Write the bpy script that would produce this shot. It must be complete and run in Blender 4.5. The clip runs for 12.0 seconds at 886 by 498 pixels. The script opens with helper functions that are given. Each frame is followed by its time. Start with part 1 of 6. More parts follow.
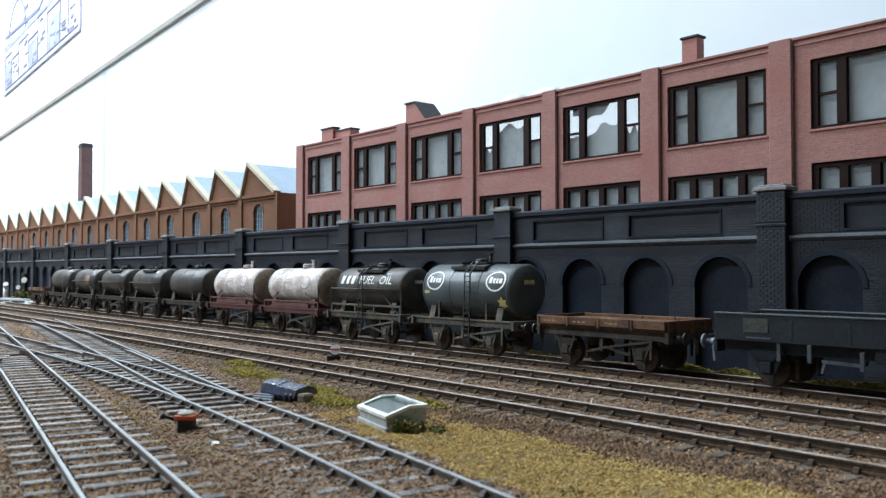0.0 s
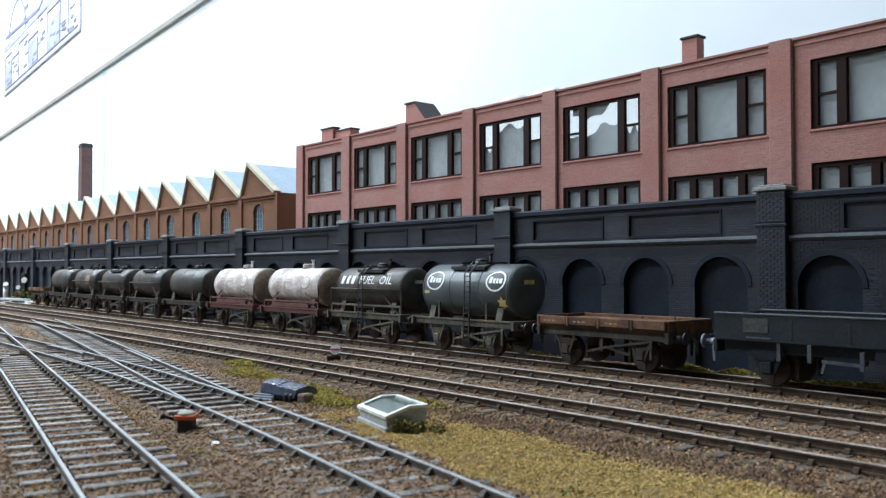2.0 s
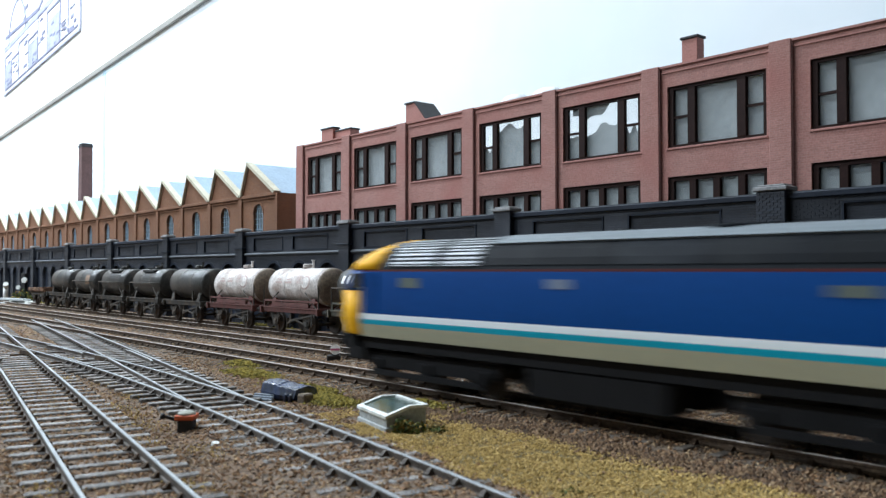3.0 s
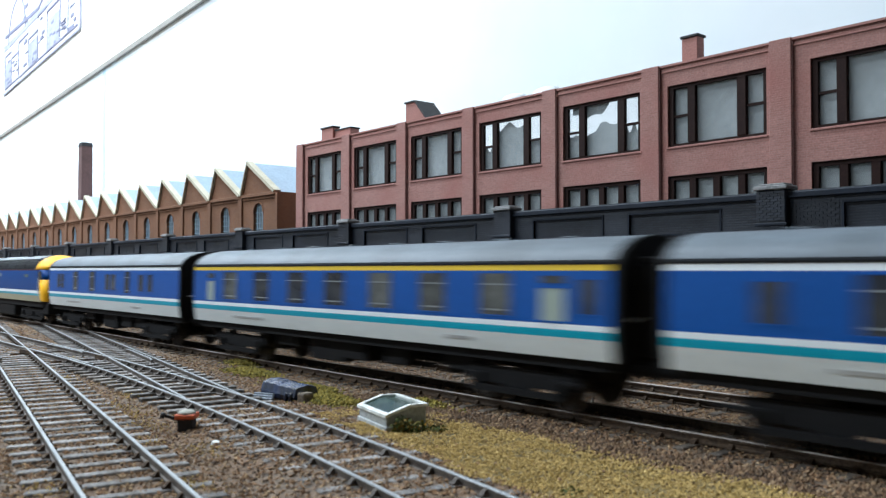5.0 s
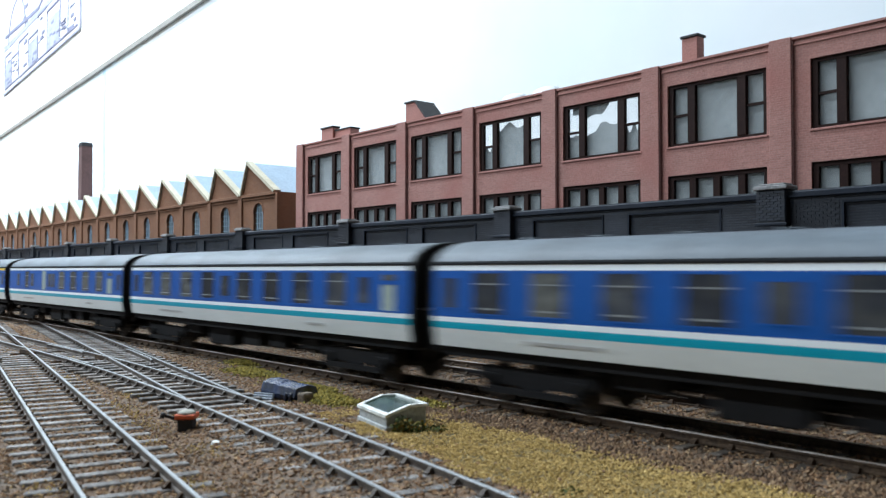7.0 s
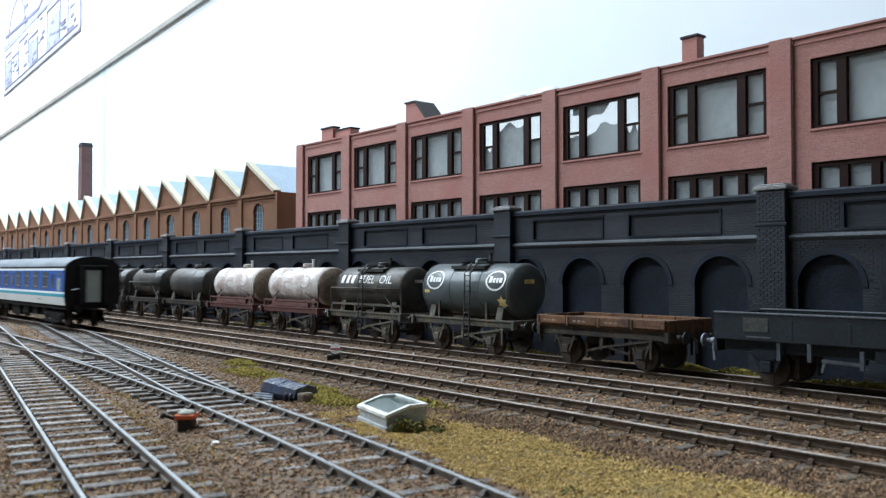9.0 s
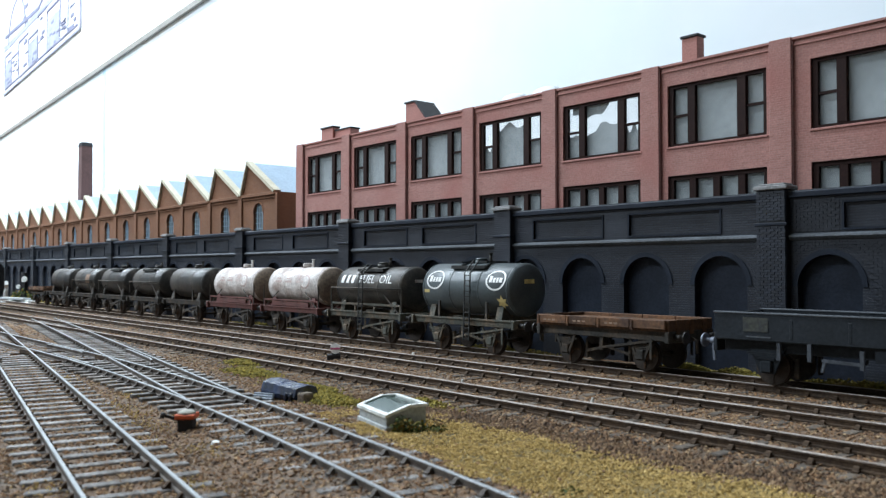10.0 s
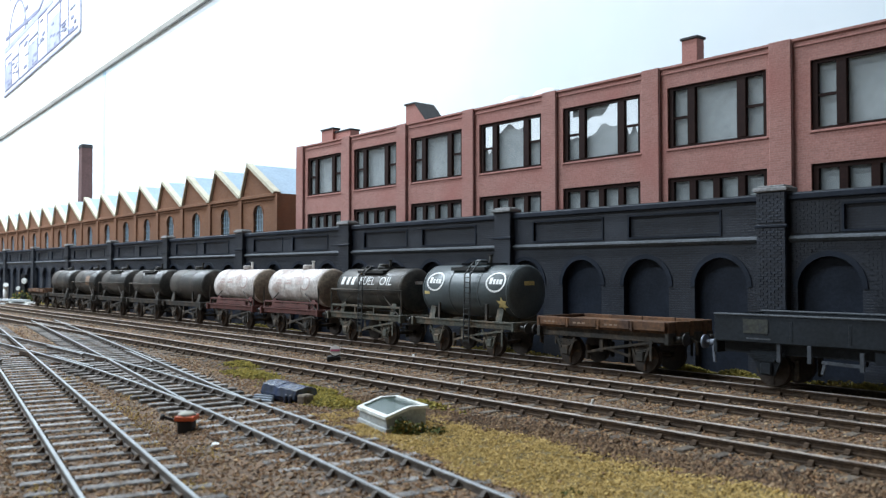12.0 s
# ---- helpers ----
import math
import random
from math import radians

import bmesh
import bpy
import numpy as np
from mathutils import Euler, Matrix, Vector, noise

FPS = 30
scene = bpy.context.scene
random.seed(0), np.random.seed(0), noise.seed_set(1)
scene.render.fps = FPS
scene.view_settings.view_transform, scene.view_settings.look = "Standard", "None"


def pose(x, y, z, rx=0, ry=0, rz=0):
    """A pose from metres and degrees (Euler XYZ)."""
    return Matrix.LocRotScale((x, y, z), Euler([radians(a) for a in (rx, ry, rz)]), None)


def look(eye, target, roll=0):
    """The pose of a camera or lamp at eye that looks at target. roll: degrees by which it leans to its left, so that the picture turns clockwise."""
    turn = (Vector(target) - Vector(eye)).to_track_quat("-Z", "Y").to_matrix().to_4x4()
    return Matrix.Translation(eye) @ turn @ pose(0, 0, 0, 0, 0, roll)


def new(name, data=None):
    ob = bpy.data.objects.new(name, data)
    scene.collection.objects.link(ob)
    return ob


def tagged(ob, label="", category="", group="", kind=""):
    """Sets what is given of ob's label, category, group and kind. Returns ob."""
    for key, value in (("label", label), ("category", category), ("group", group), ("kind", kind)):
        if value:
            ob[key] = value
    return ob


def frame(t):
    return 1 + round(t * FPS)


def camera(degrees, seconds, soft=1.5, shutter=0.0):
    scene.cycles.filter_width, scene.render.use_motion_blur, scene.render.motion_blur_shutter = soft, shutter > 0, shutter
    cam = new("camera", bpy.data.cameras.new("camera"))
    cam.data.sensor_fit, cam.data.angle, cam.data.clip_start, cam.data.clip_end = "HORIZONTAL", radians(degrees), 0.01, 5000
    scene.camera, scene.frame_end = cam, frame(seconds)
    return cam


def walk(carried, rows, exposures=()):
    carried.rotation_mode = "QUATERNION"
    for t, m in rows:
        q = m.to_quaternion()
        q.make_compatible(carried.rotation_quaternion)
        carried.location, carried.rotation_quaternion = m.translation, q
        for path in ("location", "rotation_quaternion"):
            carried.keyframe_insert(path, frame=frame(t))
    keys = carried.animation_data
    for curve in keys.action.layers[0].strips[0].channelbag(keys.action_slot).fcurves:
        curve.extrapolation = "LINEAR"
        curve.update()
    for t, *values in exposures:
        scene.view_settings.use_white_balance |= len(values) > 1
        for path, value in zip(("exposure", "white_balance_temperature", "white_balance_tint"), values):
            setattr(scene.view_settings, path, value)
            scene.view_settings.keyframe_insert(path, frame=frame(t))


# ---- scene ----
# A model railway in 4 mm scale, built in millimetres: X along the tracks, Y towards the back, Z up from the rail tops.
MM = 0.001
cam = camera(55.82, 12.0, soft=1.3, shutter=0.7)
cam.data.dof.use_dof, cam.data.dof.focus_distance, cam.data.dof.aperture_fstop = True, 0.5, 54.0
EYE = (0.0, 0.0, 39.5 * MM)


def aim(pitch):
    y, p = radians(40.489), radians(pitch)
    d = Vector((-math.cos(y) * math.cos(p), math.sin(y) * math.cos(p), math.sin(p)))
    return look(EYE, Vector(EYE) + d)


PITCH = ((0, 1.509), (3.2, 1.509), (4.8, 1.45), (5.6, 1.45), (6.0, 1.509), (6.6, 1.509), (7.0, 1.45), (8.8, 1.47), (9.4, 1.45), (11.1, 1.45), (11.5, 1.509), (12.0, 1.57))
walk(cam, [(t, aim(p)) for t, p in PITCH], exposures=((0, 0.0), (12, 0.0)))

# ---- light: four unseen area lamps assumed under the room's ceiling ----
world = bpy.data.worlds.new("world")
scene.world = world
world.use_nodes = True
world.node_tree.nodes["Background"].inputs[0].default_value = (0.75, 0.87, 1.0, 1)
world.node_tree.nodes["Background"].inputs[1].default_value = 0.3


def lamp(name, x, y, z, sx, sy, watts, colour):
    d = bpy.data.lights.new(name, "AREA")
    d.shape, d.size, d.size_y, d.energy, d.color = "RECTANGLE", sx * MM, sy * MM, watts, colour
    o = new(name, d)
    o.matrix_world = pose(x * MM, y * MM, z * MM)
    return o


LIGHT = (0.818, 0.94, 1.06)
lamp("room_light", -2200, 30, 1290, 1600, 160, 42, LIGHT)
lamp("room_light", -860, 30, 1290, 900, 160, 20, LIGHT)
lamp("room_light", -2200, -850, 1290, 1600, 160, 50, LIGHT)
lamp("room_light", -860, -850, 1290, 900, 160, 17.5, LIGHT)


# ---- building helpers ----
def linked(name, bm, material, parent=None, label=""):
    me = bpy.data.meshes.new(name)
    bmesh.ops.scale(bm, vec=(MM, MM, MM), verts=bm.verts)
    bm.to_mesh(me)
    bm.free()
    for m in material if isinstance(material, (list, tuple)) else [material]:
        me.materials.append(m)
    ob = new(name, me)
    if parent is not None:
        ob.parent = parent
    if label:
        tagged(ob, label)
    return ob


def part(name, bm, material, parent, label=""):
    return linked(name, bm, material, parent, label)


def thing(name, x, y, z, label, category, group="", rz=0):
    e = new(name)
    e.empty_display_size = 0.005
    e.matrix_world = pose(x * MM, y * MM, z * MM, 0, 0, rz)
    return tagged(e, label, category, group)


def B():
    return bmesh.new()


def box(bm, x0, x1, y0, y1, z0, z1, bev=0.0, mi=0):
    v = bmesh.ops.create_cube(bm, size=1, matrix=Matrix.Translation(((x0 + x1) / 2, (y0 + y1) / 2, (z0 + z1) / 2)) @ Matrix.Diagonal((abs(x1 - x0), abs(y1 - y0), abs(z1 - z0), 1)))["verts"]
    fs = {f for w in v for f in w.link_faces}
    for f in fs:
        f.material_index = mi
    if bev:
        bmesh.ops.bevel(bm, geom=list({e for w in v for e in w.link_edges}), offset=bev, segments=1, affect="EDGES")
    return bm


def rod(bm, p, q, r, n=8, r2=None, mi=0):
    p, q = Vector(p), Vector(q)
    d = q - p
    m = Matrix.Translation((p + q) / 2) @ d.to_track_quat("Z", "Y").to_matrix().to_4x4()
    v = bmesh.ops.create_cone(bm, cap_ends=True, segments=n, radius1=r, radius2=r if r2 is None else r2, depth=d.length, matrix=m)["verts"]
    for f in {f for w in v for f in w.link_faces}:
        f.material_index = mi
        f.smooth = len(f.verts) == 4 and n > 7
    return bm


def bar(bm, p, q, w, h, mi=0):
    """A square bar from p to q, w wide and h high."""
    p, q = Vector(p), Vector(q)
    d = q - p
    m = Matrix.Translation((p + q) / 2) @ d.to_track_quat("X", "Z").to_matrix().to_4x4() @ Matrix.Diagonal((d.length, w, h, 1))
    v = bmesh.ops.create_cube(bm, size=1, matrix=m)["verts"]
    for f in {f for w_ in v for f in w_.link_faces}:
        f.material_index = mi
    return bm


def prism(bm, poly, axis, a, b, mi=0, smooth=False):
    """A polygon given in the two other axes, drawn out along axis from a to b."""
    def at(u, v, t):
        return {"x": (t, u, v), "y": (u, t, v), "z": (u, v, t)}[axis]
    lo = [bm.verts.new(at(u, v, a)) for u, v in poly]
    hi = [bm.verts.new(at(u, v, b)) for u, v in poly]
    n = len(poly)
    fs = [bm.faces.new(lo), bm.faces.new(hi[::-1])]
    for i in range(n):
        f = bm.faces.new((lo[i], hi[i], hi[(i + 1) % n], lo[(i + 1) % n]))
        f.smooth = smooth
        fs.append(f)
    for f in fs:
        f.material_index = mi
    bmesh.ops.recalc_face_normals(bm, faces=fs)
    return bm


def strip(bm, rings, closed=True, caps=True, mi=0, smooth=True):
    """Skin over rings of points."""
    vs = [[bm.verts.new(p) for p in r] for r in rings]
    fs = []
    n = len(vs[0])
    for a, b in zip(vs, vs[1:]):
        for i in range(n if closed else n - 1):
            f = bm.faces.new((a[i], a[(i + 1) % n], b[(i + 1) % n], b[i]))
            f.smooth, f.material_index = smooth, mi
            fs.append(f)
    if caps:
        for r in (vs[0][::-1], vs[-1]):
            f = bm.faces.new(r)
            f.material_index = mi
            fs.append(f)
    bmesh.ops.recalc_face_normals(bm, faces=fs)
    return bm


# ---- materials ----
def mat(name, colour, rough=0.7, metal=0.0, var=0.25, fine=1.0, coarse=12.0, bump=0.15, tint=None, rand=0.0, spec=0.4):
    """Paint or stuff with grain of fine mm and stains of coarse mm; tint: the colour of the stains; rand: change from piece to piece."""
    m = bpy.data.materials.new(name)
    m.use_nodes = True
    nt = m.node_tree
    N, L = nt.nodes, nt.links
    bs = N["Principled BSDF"]
    bs.inputs["Roughness"].default_value, bs.inputs["Metallic"].default_value = rough, metal
    bs.inputs["Specular IOR Level"].default_value = spec
    tc = N.new("ShaderNodeTexCoord")
    n1, n2 = N.new("ShaderNodeTexNoise"), N.new("ShaderNodeTexNoise")
    n1.inputs["Scale"].default_value, n2.inputs["Scale"].default_value = 1000 / fine, 1000 / coarse
    n1.inputs["Detail"].default_value, n2.inputs["Detail"].default_value = 3, 4
    for n in (n1, n2):
        L.new(tc.outputs["Object"], n.inputs["Vector"])
    mx = N.new("ShaderNodeMix")
    mx.data_type = "RGBA"
    c2 = tint or [v * (1 - var) for v in colour]
    mx.inputs["A"].default_value, mx.inputs["B"].default_value = (*colour, 1), (*c2, 1)
    rp = N.new("ShaderNodeValToRGB")
    rp.color_ramp.elements[0].position, rp.color_ramp.elements[1].position = 0.42, 0.68
    L.new(n2.outputs["Fac"], rp.inputs["Fac"])
    L.new(rp.outputs["Color"], mx.inputs["Factor"])
    hs = N.new("ShaderNodeHueSaturation")
    mr = N.new("ShaderNodeMapRange")
    mr.inputs["From Min"].default_value, mr.inputs["From Max"].default_value = 0.3, 0.7
    mr.inputs["To Min"].default_value, mr.inputs["To Max"].default_value = 1 - var, 1 + var
    L.new(n1.outputs["Fac"], mr.inputs["Value"])
    val = mr.outputs["Result"]
    if rand:
        oi, m2, mu = N.new("ShaderNodeObjectInfo"), N.new("ShaderNodeMapRange"), N.new("ShaderNodeMath")
        m2.inputs["To Min"].default_value, m2.inputs["To Max"].default_value = 1 - rand, 1 + rand
        mu.operation = "MULTIPLY"
        L.new(oi.outputs["Random"], m2.inputs["Value"])
        L.new(m2.outputs["Result"], mu.inputs[0])
        L.new(val, mu.inputs[1])
        val = mu.outputs["Value"]
    L.new(val, hs.inputs["Value"])
    L.new(mx.outputs["Result"], hs.inputs["Color"])
    L.new(hs.outputs["Color"], bs.inputs["Base Color"])
    if bump:
        bp = N.new("ShaderNodeBump")
        bp.inputs["Strength"].default_value, bp.inputs["Distance"].default_value = bump, fine * MM * 0.5
        L.new(n1.outputs["Fac"], bp.inputs["Height"])
        L.new(bp.outputs["Normal"], bs.inputs["Normal"])
    return m


def bricks(name, c1, c2, mortar, rough=0.85, w=3.0, h=1.0, joint=0.13, soot=None, bump=0.35):
    """Embossed brick sheet: courses h mm high."""
    m = mat(name, c1, rough, 0, 0.15, 0.8, 25, 0.1, soot)
    nt = m.node_tree
    N, L = nt.nodes, nt.links
    tc, cx, sep, add = N.new("ShaderNodeTexCoord"), N.new("ShaderNodeCombineXYZ"), N.new("ShaderNodeSeparateXYZ"), N.new("ShaderNodeMath")
    L.new(tc.outputs["Object"], sep.inputs[0])
    L.new(sep.outputs["X"], add.inputs[0])
    L.new(sep.outputs["Y"], add.inputs[1])
    L.new(add.outputs[0], cx.inputs["X"])
    L.new(sep.outputs["Z"], cx.inputs["Y"])
    bt = N.new("ShaderNodeTexBrick")
    bt.inputs["Scale"].default_value = 1000
    bt.inputs["Brick Width"].default_value, bt.inputs["Row Height"].default_value, bt.inputs["Mortar Size"].default_value = w, h, joint
    bt.inputs["Color1"].default_value, bt.inputs["Color2"].default_value, bt.inputs["Mortar"].default_value = (*c1, 1), (*c2, 1), (*mortar, 1)
    L.new(cx.outputs[0], bt.inputs["Vector"])
    mx = next(n for n in N if n.bl_idname == "ShaderNodeMix")
    L.new(bt.outputs["Color"], mx.inputs["A"])
    bp = N.new("ShaderNodeBump")
    bp.inputs["Strength"].default_value, bp.inputs["Distance"].default_value, bp.invert = bump, 0.25 * MM, True
    L.new(bt.outputs["Fac"], bp.inputs["Height"])
    L.new(bp.outputs["Normal"], N["Principled BSDF"].inputs["Normal"])
    return m


def glass(name, colour, rough=0.05, alpha=0.25):
    m = bpy.data.materials.new(name)
    m.use_nodes = True
    b = m.node_tree.nodes["Principled BSDF"]
    b.inputs["Base Color"].default_value, b.inputs["Roughness"].default_value, b.inputs["Alpha"].default_value = (*colour, 1), rough, alpha
    return m


WALL_BRICK = bricks("blue_brick", (0.0145, 0.0205, 0.033), (0.0066, 0.0100, 0.0185), (0.0030, 0.0042, 0.0075), 0.5, 3.0, 1.05, 0.2, (0.019, 0.024, 0.035), 1.0)
WALL_PLAIN = mat("blue_brick_render", (0.0082, 0.0122, 0.021), 0.55, 0, 0.25, 1.2, 18, 0.14, (0.014, 0.020, 0.033), spec=0.2)
PALE_TRIM = mat("pale_blue_grey_trim", (0.068, 0.077, 0.088), 0.75, 0, 0.3, 1.0, 14, 0.2)
PIER_CAP = mat("pier_cap", (0.24, 0.24, 0.24), 0.8, 0, 0.3, 1.0, 6, 0.2)
RED_BRICK = bricks("red_brick", (0.385, 0.187, 0.157), (0.31, 0.148, 0.124), (0.34, 0.19, 0.165), 0.8, 3.0, 1.0, 0.12, (0.33, 0.14, 0.118), 0.5)
RED_PLAIN = mat("red_brick_trim", (0.38, 0.18, 0.152), 0.8, 0, 0.15, 1.0, 20, 0.2)
ORANGE_BRICK = bricks("orange_brick", (0.205, 0.086, 0.037), (0.145, 0.060, 0.028), (0.17, 0.090, 0.052), 0.85, 3.0, 1.0, 0.12, (0.145, 0.064, 0.031), 0.5)
SKY = mat("sky_backscene", (0.89, 0.92, 0.93), 0.9, 0, 0.01, 30, 300, 0, (0.78, 0.88, 0.94))
ROOM_DULL = mat("room_shell_dull", (0.30, 0.29, 0.27), 0.9, 0, 0.05, 5, 200, 0.05)
ROOMWALL = mat("room_wall", (0.84, 0.84, 0.81), 0.9, 0, 0.03, 5, 200, 0.05)
BALLAST = mat("ballast", (0.125, 0.078, 0.047), 0.95, 0, 0.7, 1.6, 22, 0.9, (0.13, 0.10, 0.075))
WALL_PIECE = mat("blue_brick_piece", (0.0145, 0.0185, 0.028), 0.5, 0, 0.25, 0.8, 6, 0.3, (0.021, 0.026, 0.037), 0.35)
SLEEPER = mat("weathered_sleeper", (0.215, 0.203, 0.193), 0.75, 0, 0.5, 1.2, 4, 0.8, (0.085, 0.066, 0.05), 0.45)
SLEEPER_DARK = mat("dark_sleeper", (0.098, 0.078, 0.060), 0.9, 0, 0.35, 1.2, 8, 0.5, (0.15, 0.12, 0.09), 0.3)
RAIL_SIDE = mat("rusty_rail", (0.050, 0.035, 0.025), 0.85, 0.0, 0.35, 0.8, 7, 0.3, (0.085, 0.056, 0.036), spec=0.15)
RAIL_BROWN = mat("brown_rail_head", (0.40, 0.345, 0.305), 0.5, 0.0, 0.3, 1.0, 14, 0.05, (0.20, 0.155, 0.125))
RAIL_GREY = mat("weathered_rail_side", (0.125, 0.105, 0.09), 0.75, 0.1, 0.3, 0.8, 8, 0.2, (0.06, 0.047, 0.038))
RAIL_TOP = mat("polished_rail", (0.30, 0.315, 0.32), 0.44, 0.6, 0.15, 0.8, 15, 0.05)
GRASS = mat("turf", (0.17, 0.12, 0.045), 0.95, 0, 0.4, 1.5, 14, 0.6, (0.10, 0.075, 0.03))
EARTH = mat("scatter_earth", (0.11, 0.074, 0.045), 0.95, 0, 0.5, 1.2, 16, 0.8, (0.05, 0.036, 0.026))
ROOF_GREY = mat("roof_sheet", (0.27, 0.35, 0.43), 0.5, 0, 0.1, 2, 15, 0.1)
WHITE_DOME = mat("white_roof_light", (0.66, 0.70, 0.72), 0.4, 0, 0.08, 2, 15, 0.05)
CREAM_TRIM = mat("cream_bargeboard", (0.50, 0.46, 0.35), 0.7, 0, 0.15, 1, 10, 0.1)
FRAME_BROWN = mat("dark_brown_frame", (0.021, 0.0085, 0.0065), 0.6, 0, 0.2, 1, 10, 0.1, spec=0.12)
PAPER = mat("grey_tracing_paper", (0.17, 0.19, 0.195), 0.55, 0, 0.12, 4, 18, 0.1, (0.24, 0.265, 0.27))
PANE = glass("window_pane", (0.7, 0.78, 0.8), 0.06, 0.12)
SASH_PANE = glass("arched_pane", (0.17, 0.21, 0.21), 0.15, 0.95)
BLACK_CAP = mat("black_felt", (0.03, 0.03, 0.032), 0.7, 0, 0.2, 1, 6, 0.1)
SHADOW_RED = mat("dull_red_shadow", (0.20, 0.095, 0.085), 0.7, 0, 0.2, 1, 12, 0.1)
TOWER = mat("dark_red_chimney_brick", (0.12, 0.065, 0.06), 0.85, 0, 0.25, 1, 12, 0.2)


def island_colours(m, stops):
    """Colour that changes from stone to stone or blade to blade."""
    N, L = m.node_tree.nodes, m.node_tree.links
    g, rp = N.new("ShaderNodeNewGeometry"), N.new("ShaderNodeValToRGB")
    rp.color_ramp.interpolation = "LINEAR"
    e = rp.color_ramp.elements
    while len(e) < len(stops):
        e.new(0.5)
    for i, c in enumerate(stops):
        e[i].position, e[i].color = i / (len(stops) - 1), (*c, 1)
    L.new(g.outputs["Random Per Island"], rp.inputs["Fac"])
    mx = next(n for n in N if n.bl_idname == "ShaderNodeMix")
    L.new(rp.outputs["Color"], mx.inputs["A"])
    mx.inputs["Factor"].default_value = 0.0
    for k in list(mx.inputs["Factor"].links):
        L.remove(k)
    return m


STONES = island_colours(mat("ballast_stones", (0.2, 0.15, 0.1), 0.95, 0, 0.2, 0.8, 10, 0.2), ((0.040, 0.025, 0.019), (0.175, 0.095, 0.047), (0.30, 0.168, 0.083), (0.115, 0.080, 0.055), (0.43, 0.298, 0.168)))
CLODS = island_colours(mat("earth_clods", (0.05, 0.03, 0.02), 0.95, 0, 0.2, 0.8, 10, 0.2), ((0.034, 0.021, 0.014), (0.115, 0.066, 0.036), (0.205, 0.122, 0.066), (0.065, 0.044, 0.029), (0.30, 0.195, 0.108)))
BLADES = island_colours(mat("turf_fibres", (0.3, 0.25, 0.06), 0.9, 0, 0.2, 1, 10, 0), ((0.21, 0.134, 0.036), (0.42, 0.286, 0.090), (0.60, 0.43, 0.17), (0.29, 0.195, 0.058)))
MOSS = island_colours(mat("moss_fibres", (0.3, 0.25, 0.06), 0.9, 0, 0.2, 1, 10, 0), ((0.08, 0.075, 0.015), (0.25, 0.20, 0.035), (0.36, 0.28, 0.06), (0.14, 0.125, 0.022)))
BUSH = island_colours(mat("bush_foliage", (0.1, 0.1, 0.03), 0.9, 0, 0.2, 1, 10, 0), ((0.025, 0.04, 0.012), (0.06, 0.085, 0.02), (0.10, 0.11, 0.025), (0.30, 0.16, 0.02)))

# ---- the ground ----
def lane_l(x):
    return 30.8 - 0.1695 * x - 0.9e-5 * x * x


def lane_s(x):
    return 72.1 - 0.185 * x - 2.0e-5 * x * x


def lane_r(x):
    return 74.5 - 0.237 * x - 0.00028 * x * x if x > -423 else 124.7


TRACK_Y = {"b": 188.0, "a": 235.5, "c": 282.0}
GAUGE = 8.6


def turf_edge(x):
    """Front and back of the turf strip at x."""
    return lane_r(x) + 17 + 2 * math.sin(x * 0.11), 158.5 + 2.0 * math.sin(x * 0.07) - (0.055 * max(0, x + 110))


def hill(x, y):
    v = noise.noise((x * 0.04, y * 0.04, 0)) * 0.7 + noise.noise((x * 0.25, y * 0.25, 3)) * 0.35
    lo, hi = turf_edge(x)
    if math.hypot(x + 185, y - 138) < 16:
        v = -0.6
    elif -290 < x < 10:
        k = max(0, min(1, min(y - lo, hi - y) / 8))
        v += 0.9 * k
    for yc in TRACK_Y.values():
        v += 1.2 * max(0.0, min(1.0, (21 - abs(y - yc)) / 6))
    if y < 175 and -760 < x < 40:
        for f in (lane_l, lane_r, lane_s):
            if f is lane_s and x > -262:
                continue
            bed = (2.6 if x > -235 else 0.9) if f is lane_r else 0.9 if f is lane_s else 0.85
            v = max(v, 0.35 * v + bed * max(0.0, min(1.0, (22 - abs(y - f(x))) / 6)))
    return v


def build_ground():
    nx, ny = 260, 105
    bm = B()
    xs = [-4300, -3000, -2000, -1400, -1000] + [-760 + 3.0 * i for i in range(nx)] + [60, 300, 1000, 2000, 3300]
    ys = [-330, -150, -60, 0] + [20 + 3.0 * i for i in range(ny)] + [345, 470, 700]
    grid = [[bm.verts.new((x, y, -3.4 + hill(x, y) * 0.55)) for y in ys] for x in xs]
    for i in range(len(xs) - 1):
        for j in range(len(ys) - 1):
            f = bm.faces.new((grid[i][j], grid[i + 1][j], grid[i + 1][j + 1], grid[i][j + 1]))
            f.smooth = True
            x, y = xs[i], ys[j]
            lo, hi = turf_edge(x)
            if -196 < x < 20 and lo < y < hi:
                f.material_index = 1
            elif abs(y - 170) < 7 and x > -420:
                f.material_index = 2
    tagged(linked("ground", bm, [BALLAST, GRASS, EARTH]), "brown ballast and yellowed turf on a railway baseboard", "ground", kind="structure")
    bm = B()
    box(bm, -4300, 3300, -330, 700, -30, -9)
    tagged(linked("baseboard", bm, CREAM_TRIM), "plywood baseboard under the scenery", "baseboard", kind="structure")


build_ground()


